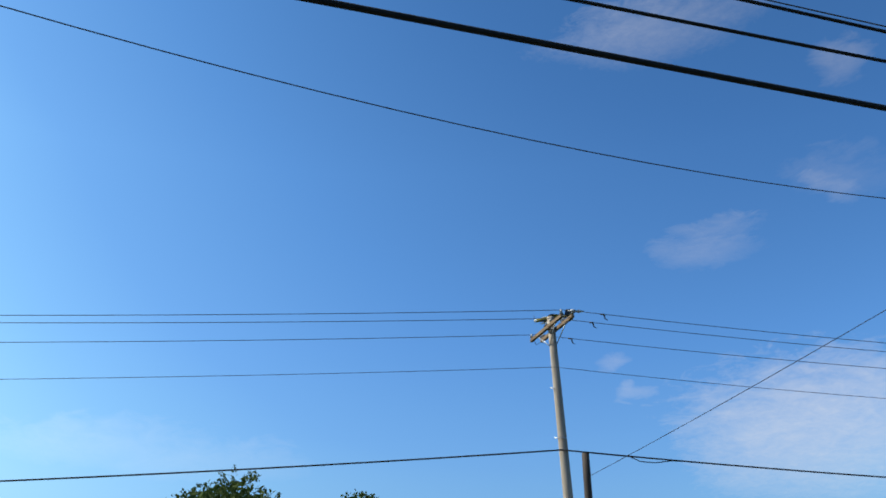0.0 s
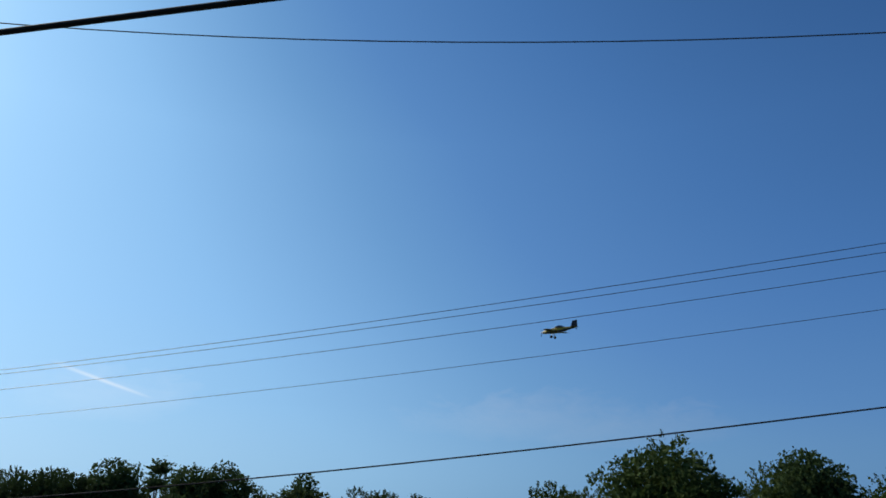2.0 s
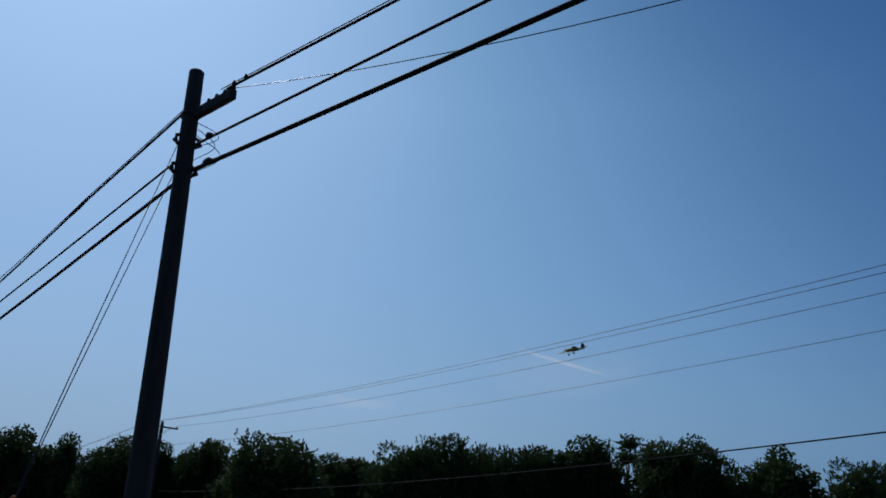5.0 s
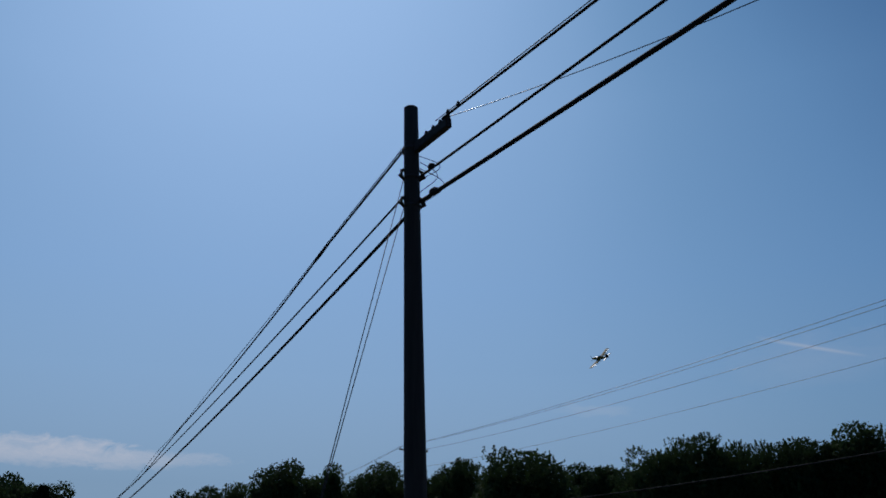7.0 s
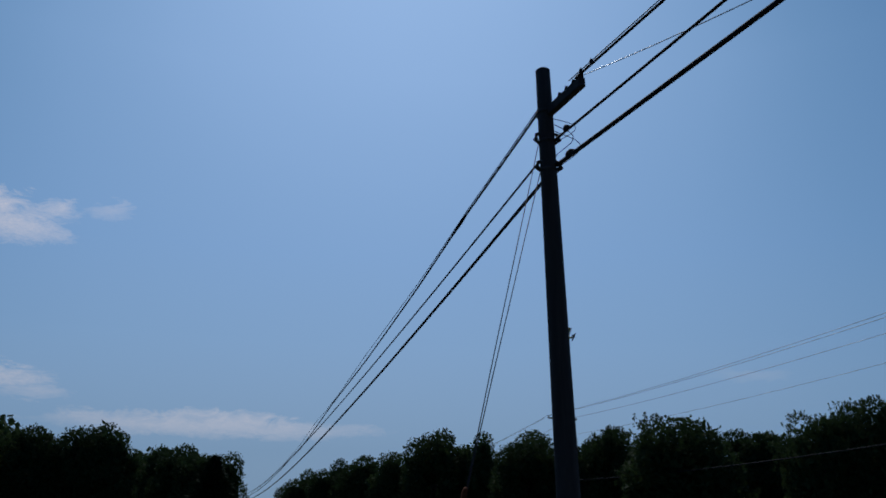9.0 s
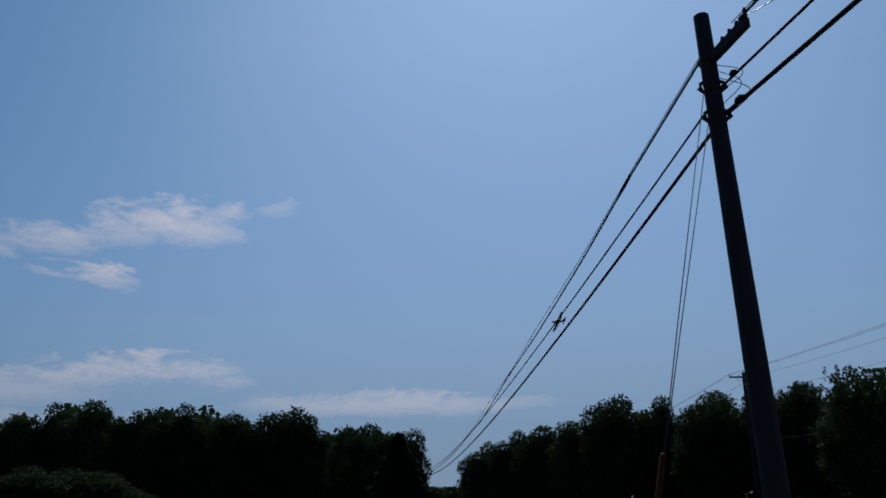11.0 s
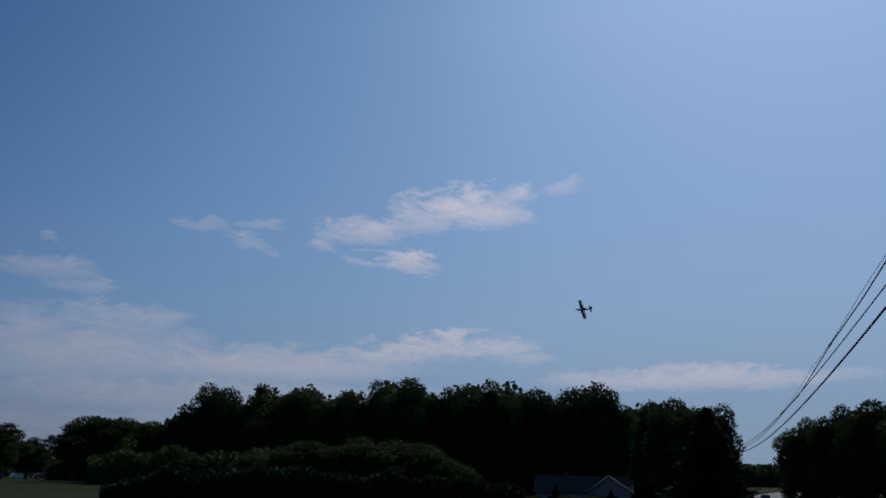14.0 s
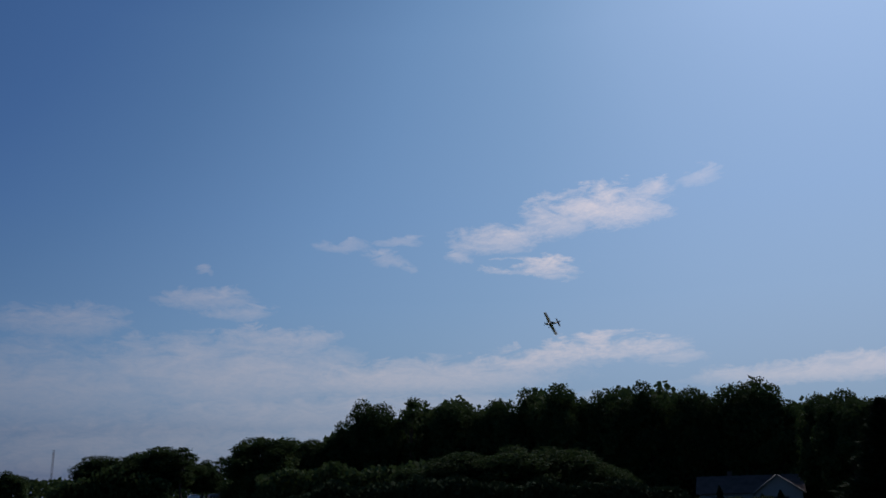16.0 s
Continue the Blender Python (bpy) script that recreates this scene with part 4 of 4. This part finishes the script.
# ---- vehicles ----
def car(name, x, y, rz, paint, label, suv=False):
    ob = thing(name, x, y, ground_z(x, y) + (0.10 if suv else 0.0), label, "car", rz=rz)
    h = 1.72 if suv else 1.45
    prof = [(-2.2, 0.35), (-2.25, 0.8), (-2.15, 1.0), (-1.9 if suv else -1.5, h - 0.06), (-0.6, h), (0.35, h - 0.05), (1.05, 1.0), (2.1, 0.85), (2.25, 0.6), (2.2, 0.35)]
    vs, fs = [], []
    for s in (-1, 1):
        for px, pz in prof:
            vs.append((s * (0.88 - 0.2 * smooth(0.95, h, pz)), px, pz))
    n = len(prof)
    fs.append(tuple(range(n)))
    fs.append(tuple(range(n, 2 * n))[::-1])
    for i in range(n):
        j = (i + 1) % n
        fs.append((i, n + i, n + j, j))
    mesh_object("body", vs, fs, paint, ob, "glossy painted body")
    bm = bmesh.new()
    box(bm, 0, -2.0 if suv else -1.86, (h + 1.0) / 2, 1.15, 0.06, h - 1.2, Matrix.Rotation(radians(-14 if suv else -50), 4, "X"))
    part("rear_window", bm, WINDOW, ob, "dark rear window")
    for s in (-1, 1):
        bm = bmesh.new()
        box(bm, s * 0.8, -0.45, (h + 0.98) / 2, 0.05, 2.0, h - 1.22, Matrix.Rotation(radians(s * -18), 4, "Y"))
        part("side_window", bm, WINDOW, ob, "dark side window")
        bm = bmesh.new()
        box(bm, s * 0.72, -2.23, 0.85, 0.25, 0.08, 0.2)
        part("tail_lamp", bm, TAIL_RED, ob, "red tail lamp")
        for wy in (-1.35, 1.4):
            wheel = tube("wheel", [(s * 0.62, wy, 0.33), (s * 0.66, wy, 0.33), (s * 0.84, wy, 0.33), (s * 0.87, wy, 0.33)], [0.28, 0.33, 0.33, 0.28], TYRE, ob, "black tyre", sides=18)
            tube("rim", [(s * 0.865, wy, 0.33), (s * 0.885, wy, 0.33)], [0.2, 0.16], STEEL, wheel, "steel rim", sides=12)
    return ob


road_car = car("car", -150, -18.8, 90, CAR_DARK, "dark car driving away along the road", suv=True)
car("parked_car", -152.5, -200.5, 60, CAR_WHITE, "white car parked beside the far trees")
car("parked_car", -157.0, -197.5, 75, CAR_DARK, "dark car parked beside a white one")

# dark posts on the verge where the road bends
for x, y in [(-211.4, -20.1), (-217.4, -20.0), (-224.5, -19.7)]:
    bm = bmesh.new()
    box(bm, 0, 0, 1.1, 0.22, 0.22, 2.6, None, 0.02)
    post = part("roadside_post", bm, TAR_WOOD, None)
    post.matrix_basis = pose(x, y, ground_z(x, y))
    tagged(post, "dark timber post on the grass verge beside the road", "post", "posts at the bend")

# mast far beyond the field
mast = thing("radio_mast", -289, -526, 0.6, "thin far-off lattice radio mast", "mast")
for k in range(3):
    a = 2.094 * k
    tube("leg", [(0.8 * math.cos(a), 0.8 * math.sin(a), -0.5), (0.5 * math.cos(a), 0.5 * math.sin(a), 31)], 0.1, IRON, mast, sides=5)
for k in range(12):
    bm = bmesh.new()
    box(bm, 0, 0, 1.2 + 2.5 * k, 1.1, 1.1, 0.12)
    part("brace", bm, IRON, mast)


# ---- crop-dusting aeroplane: nose along +y, wings along x ----
def loft(name, stations, mat, parent, label="", sides=16):
    """stations: y, half width, half height, middle z."""
    vs, fs = [], []
    for y, w, h, z in stations:
        for k in range(sides):
            a = 2 * math.pi * k / sides
            ca, sa = math.cos(a), math.sin(a)
            vs.append((w * math.copysign(abs(ca) ** 0.8, ca), y, z + h * math.copysign(abs(sa) ** 0.8, sa)))
    for i in range(len(stations) - 1):
        for k in range(sides):
            k2 = (k + 1) % sides
            fs.append((i * sides + k, i * sides + k2, (i + 1) * sides + k2, (i + 1) * sides + k))
    fs.append(tuple(range(sides)))
    fs.append(tuple((len(stations) - 1) * sides + k for k in range(sides))[::-1])
    return mesh_object(name, vs, fs, mat, parent, label, smooth=True)


def foil(name, root, tip, mat, parent, label="", upright=False):
    """A wing panel from root to tip, each: middle point, chord, thickness. The chord runs along y."""
    sect = [(0.5, 0.0), (0.35, 0.42), (0.1, 0.5), (-0.25, 0.3), (-0.5, 0.0), (-0.25, -0.18), (0.1, -0.3), (0.35, -0.28)]
    vs, fs = [], []
    end = ((tip[0][0] + (0.0 if upright else math.copysign(0.12, tip[0][0])), tip[0][1] - 0.02, tip[0][2] + (0.12 if upright else 0.02)), tip[1] * 0.7, tip[2] * 0.3)
    for (c, chord, th) in (root, tip, end):
        for y, t in sect:
            if upright:
                vs.append((c[0] + t * th, c[1] + y * chord, c[2]))
            else:
                vs.append((c[0], c[1] + y * chord, c[2] + t * th))
    n = len(sect)
    for i in range(2):
        for k in range(n):
            k2 = (k + 1) % n
            fs.append((i * n + k, i * n + k2, (i + 1) * n + k2, (i + 1) * n + k))
    fs.append(tuple(range(n)))
    fs.append(tuple(2 * n + k for k in range(n)))
    return mesh_object(name, vs, fs, mat, parent, label)


def aeroplane():
    ob = thing("aeroplane", 0, 200, 70, "yellow and dark blue low-wing crop-dusting aeroplane in flight", "aeroplane")
    loft("fuselage", [(3.5, 0.28, 0.28, 0.1), (3.3, 0.42, 0.45, 0.1), (2.2, 0.5, 0.58, 0.1), (1.0, 0.55, 0.72, 0.12), (-0.3, 0.52, 0.75, 0.15), (-1.6, 0.42, 0.58, 0.2), (-3.2, 0.26, 0.36, 0.3), (-4.8, 0.09, 0.2, 0.42)], PAINT_YELLOW, ob, "yellow fuselage")
    loft("cowling", [(4.1, 0.3, 0.3, 0.08), (4.0, 0.36, 0.37, 0.08), (3.7, 0.42, 0.46, 0.08), (3.2, 0.46, 0.5, 0.1)], PAINT_YELLOW, ob, "yellow engine cowling")
    loft("nose_ring", [(4.36, 0.2, 0.2, 0.08), (4.26, 0.33, 0.33, 0.08), (4.08, 0.375, 0.385, 0.08)], PAINT_WHITE, ob, "white nose ring")
    for s in (-1, 1):
        vs, fs = [], []
        for y, w, z, h in ((3.3, 0.46, -0.12, 0.12), (2.2, 0.53, -0.18, 0.2), (1.0, 0.575, -0.2, 0.24), (-0.3, 0.545, -0.15, 0.24), (-1.6, 0.445, 0.0, 0.2), (-3.2, 0.285, 0.2, 0.14), (-4.4, 0.15, 0.38, 0.1)):
            for dx, dz in ((-0.05, -h), (0.0, -h), (0.015, 0.0), (0.0, h), (-0.05, h)):
                vs.append((s * (w + dx), y, z + dz))
        for k in range(6):
            for q in range(4):
                fs.append((k * 5 + q, k * 5 + q + 1, k * 5 + q + 6, k * 5 + q + 5))
        mesh_object("side_stripe", vs, fs, PAINT_BLUE, ob, "dark blue side panel")
    loft("canopy", [(0.9, 0.1, 0.08, 0.85), (0.5, 0.36, 0.36, 0.95), (-0.3, 0.38, 0.42, 1.0), (-1.0, 0.34, 0.34, 0.9), (-1.8, 0.16, 0.12, 0.75)], CANOPY, ob, "dark glazed cockpit canopy")
    for s in (-1, 1):
        w = foil("wing", ((s * 0.4, 0.75, -0.38), 1.75, 0.3), ((s * 7.3, 0.72, 0.06), 1.6, 0.2), WING_YELLOW, ob, "long straight yellow wing")
        foil("flap", ((s * 0.9, -0.42, -0.36), 0.5, 0.09), ((s * 4.0, -0.42, -0.17), 0.48, 0.08), WING_YELLOW, w, "trailing edge flap")
        foil("aileron", ((s * 4.3, -0.38, -0.13), 0.44, 0.08), ((s * 7.0, -0.36, 0.04), 0.42, 0.07), PAINT_WHITE, w, "white aileron")
        foil("tailplane", ((s * 0.15, -4.25, 0.5), 1.15, 0.14), ((s * 2.55, -4.3, 0.52), 0.85, 0.09), PAINT_BLUE, ob, "dark blue tailplane")
        tube("spray_boom", [(s * 0.7, -0.85, -0.62), (s * 5.6, -0.8, -0.33)], 0.035, STEEL, ob, "thin spray boom under the wing", sides=6)
        for k in range(6):
            x = s * (1.1 + 0.85 * k)
            tube("nozzle", [(x, -0.84, -0.58 + 0.05 * k), (x, -0.9, -0.75 + 0.05 * k)], 0.025, IRON, ob, sides=5)
        leg = tube("gear_leg", [(s * 0.45, 1.55, -0.45), (s * 0.95, 1.6, -0.95), (s * 1.35, 1.62, -1.35)], [0.09, 0.075, 0.06], PAINT_WHITE, ob, "white spring gear leg", sides=8)
        tube("wheel", [(s * 1.3, 1.62, -1.42), (s * 1.34, 1.62, -1.42), (s * 1.5, 1.62, -1.42), (s * 1.54, 1.62, -1.42)], [0.26, 0.36, 0.36, 0.26], TYRE, leg, "large black main wheel", sides=16)
        tube("exhaust", [(s * 0.45, 3.6, 0.0), (s * 0.56, 3.3, -0.05), (s * 0.58, 2.8, -0.08)], 0.1, IRON, ob, "dark exhaust stack", sides=8)
    foil("fin", ((0, -4.0, 0.5), 1.3, 0.14), ((0, -4.35, 2.0), 0.8, 0.09), PAINT_BLUE, ob, "dark blue fin", upright=True)
    foil("rudder", ((0, -4.85, 0.35), 0.7, 0.1), ((0, -4.95, 2.05), 0.55, 0.07), PAINT_BLUE, ob, "dark blue rudder", upright=True)
    tube("tail_wheel_leg", [(0, -4.5, 0.25), (0, -4.8, -0.05)], 0.04, IRON, ob, sides=6)
    tube("tail_wheel", [(-0.06, -4.85, -0.12), (0.06, -4.85, -0.12)], 0.16, TYRE, ob, "small tail wheel", sides=12)
    loft("hopper_lid", [(2.4, 0.3, 0.06, 0.68), (2.2, 0.34, 0.1, 0.68), (1.3, 0.34, 0.1, 0.8), (1.1, 0.3, 0.06, 0.82)], PAINT_WHITE, ob, "white hopper lid", sides=10)
    prop = new("propeller")
    prop.parent = ob
    prop.matrix_basis = pose(0, 4.5, 0.08)
    loft("spinner", [(0.35, 0.02, 0.02, 0), (0.2, 0.12, 0.12, 0), (-0.1, 0.2, 0.2, 0)], PAINT_WHITE, prop, "white spinner", sides=12)
    for k in range(3):
        bm = bmesh.new()
        box(bm, 0, 0, 0.72, 0.2, 0.04, 1.25, Matrix.Rotation(radians(18), 4, "Z"), 0.015)
        b = part("blade", bm, IRON, prop, "dark propeller blade")
        b.matrix_basis = pose(0, 0, 0, 0, 120 * k, 0)
    return ob, prop


plane_ob, prop_ob = aeroplane()

# seconds, yaw, elevation, distance along the ground, bank to the left, nose up
FLIGHT = [
    (0.0, -7.7, 19.8, 205, 11, -1),
    (0.5, -0.4, 19.5, 201, 11, -1),
    (1.0, 6.9, 18.9, 200, 11, 2),
    (1.5, 13.8, 18.1, 202, 12, 2),
    (2.0, 20.3, 17.25, 209, 12, 2),
    (2.5, 26.3, 16.5, 218, 12, 2),
    (3.0, 31.95, 15.8, 230, 13, 2),
    (3.5, 37.35, 15.2, 246, 15, 2),
    (4.0, 41.9, 14.7, 261, 16, 2),
    (4.5, 46.2, 14.3, 280, 18, -1),
    (5.0, 50.2, 13.9, 301, 22, -1),
    (6.0, 57.5, 13.4, 338, 36, 2),
    (7.5, 67.5, 13.0, 384, 50, 2),
    (8.0, 70.5, 12.8, 397, 54, 2),
    (8.5, 73.7, 12.8, 409, 55, 2),
    (9.0, 76.65, 12.6, 420, 56, 2),
    (10.2, 83.8, 12.0, 458, 58, 2),
    (11.5, 91.7, 11.5, 499, 58, 2),
    (12.0, 94.7, 11.5, 509, 58, 2),
    (12.5, 97.7, 11.3, 514, 58, 2),
    (13.0, 100.9, 11.2, 514, 58, 2),
    (13.5, 103.9, 11.2, 508, 58, 2),
    (14.0, 107.2, 11.05, 500, 59, 2),
    (14.5, 110.1, 11.0, 492, 60, 2),
    (15.0, 113.2, 10.9, 481, 61, 2),
    (15.5, 116.3, 10.7, 465, 62, 2),
    (16.0, 119.2, 10.5, 446, 64, 2),
]


def flight_pose(i):
    def place(k):
        _, yaw, e, d, _, _ = FLIGHT[k]
        h = heading(yaw) * d
        return Vector((h.x, h.y, EYE + d * math.tan(radians(e))))

    a, b = max(i - 1, 0), min(i + 1, len(FLIGHT) - 1)
    way = (place(b) - place(a)).normalized()
    bank, nose = FLIGHT[i][4:]
    yaw = math.degrees(math.atan2(-way.x, way.y))
    pitch = math.degrees(math.asin(way.z)) + nose
    return Matrix.Translation(place(i)) @ pose(0, 0, 0, 0, 0, yaw) @ pose(0, 0, 0, pitch, 0, 0) @ pose(0, 0, 0, 0, -bank, 0)


def road_pose(t):
    """The dark car rolls west at a steady pace in its lane."""
    s = 6 + 13.5 * t
    run = 0.0
    for i in range(len(line) - 1):
        p, n = line[i]
        q = line[i + 1][0]
        if p.x > 0:
            continue
        step = (q - p).length
        if run + step >= s:
            c = p.lerp(q, (s - run) / step) - n * 1.5
            d = q - p
            return pose(c.x, c.y, ground_z(c.x, c.y) + 0.10, 0, 0, math.degrees(math.atan2(-d.x, d.y)))
        run += step
    return pose(line[-1][0].x, line[-1][0].y, 0)


def motions():
    walk(plane_ob, [(FLIGHT[i][0], flight_pose(i)) for i in range(len(FLIGHT))])
    walk(prop_ob, [(k * 0.1, pose(0, 4.5, 0.08, 0, (k * 77) % 360, 0)) for k in range(161)])
    walk(road_car, [(t * 0.5, road_pose(t * 0.5)) for t in range(33)])


motions()
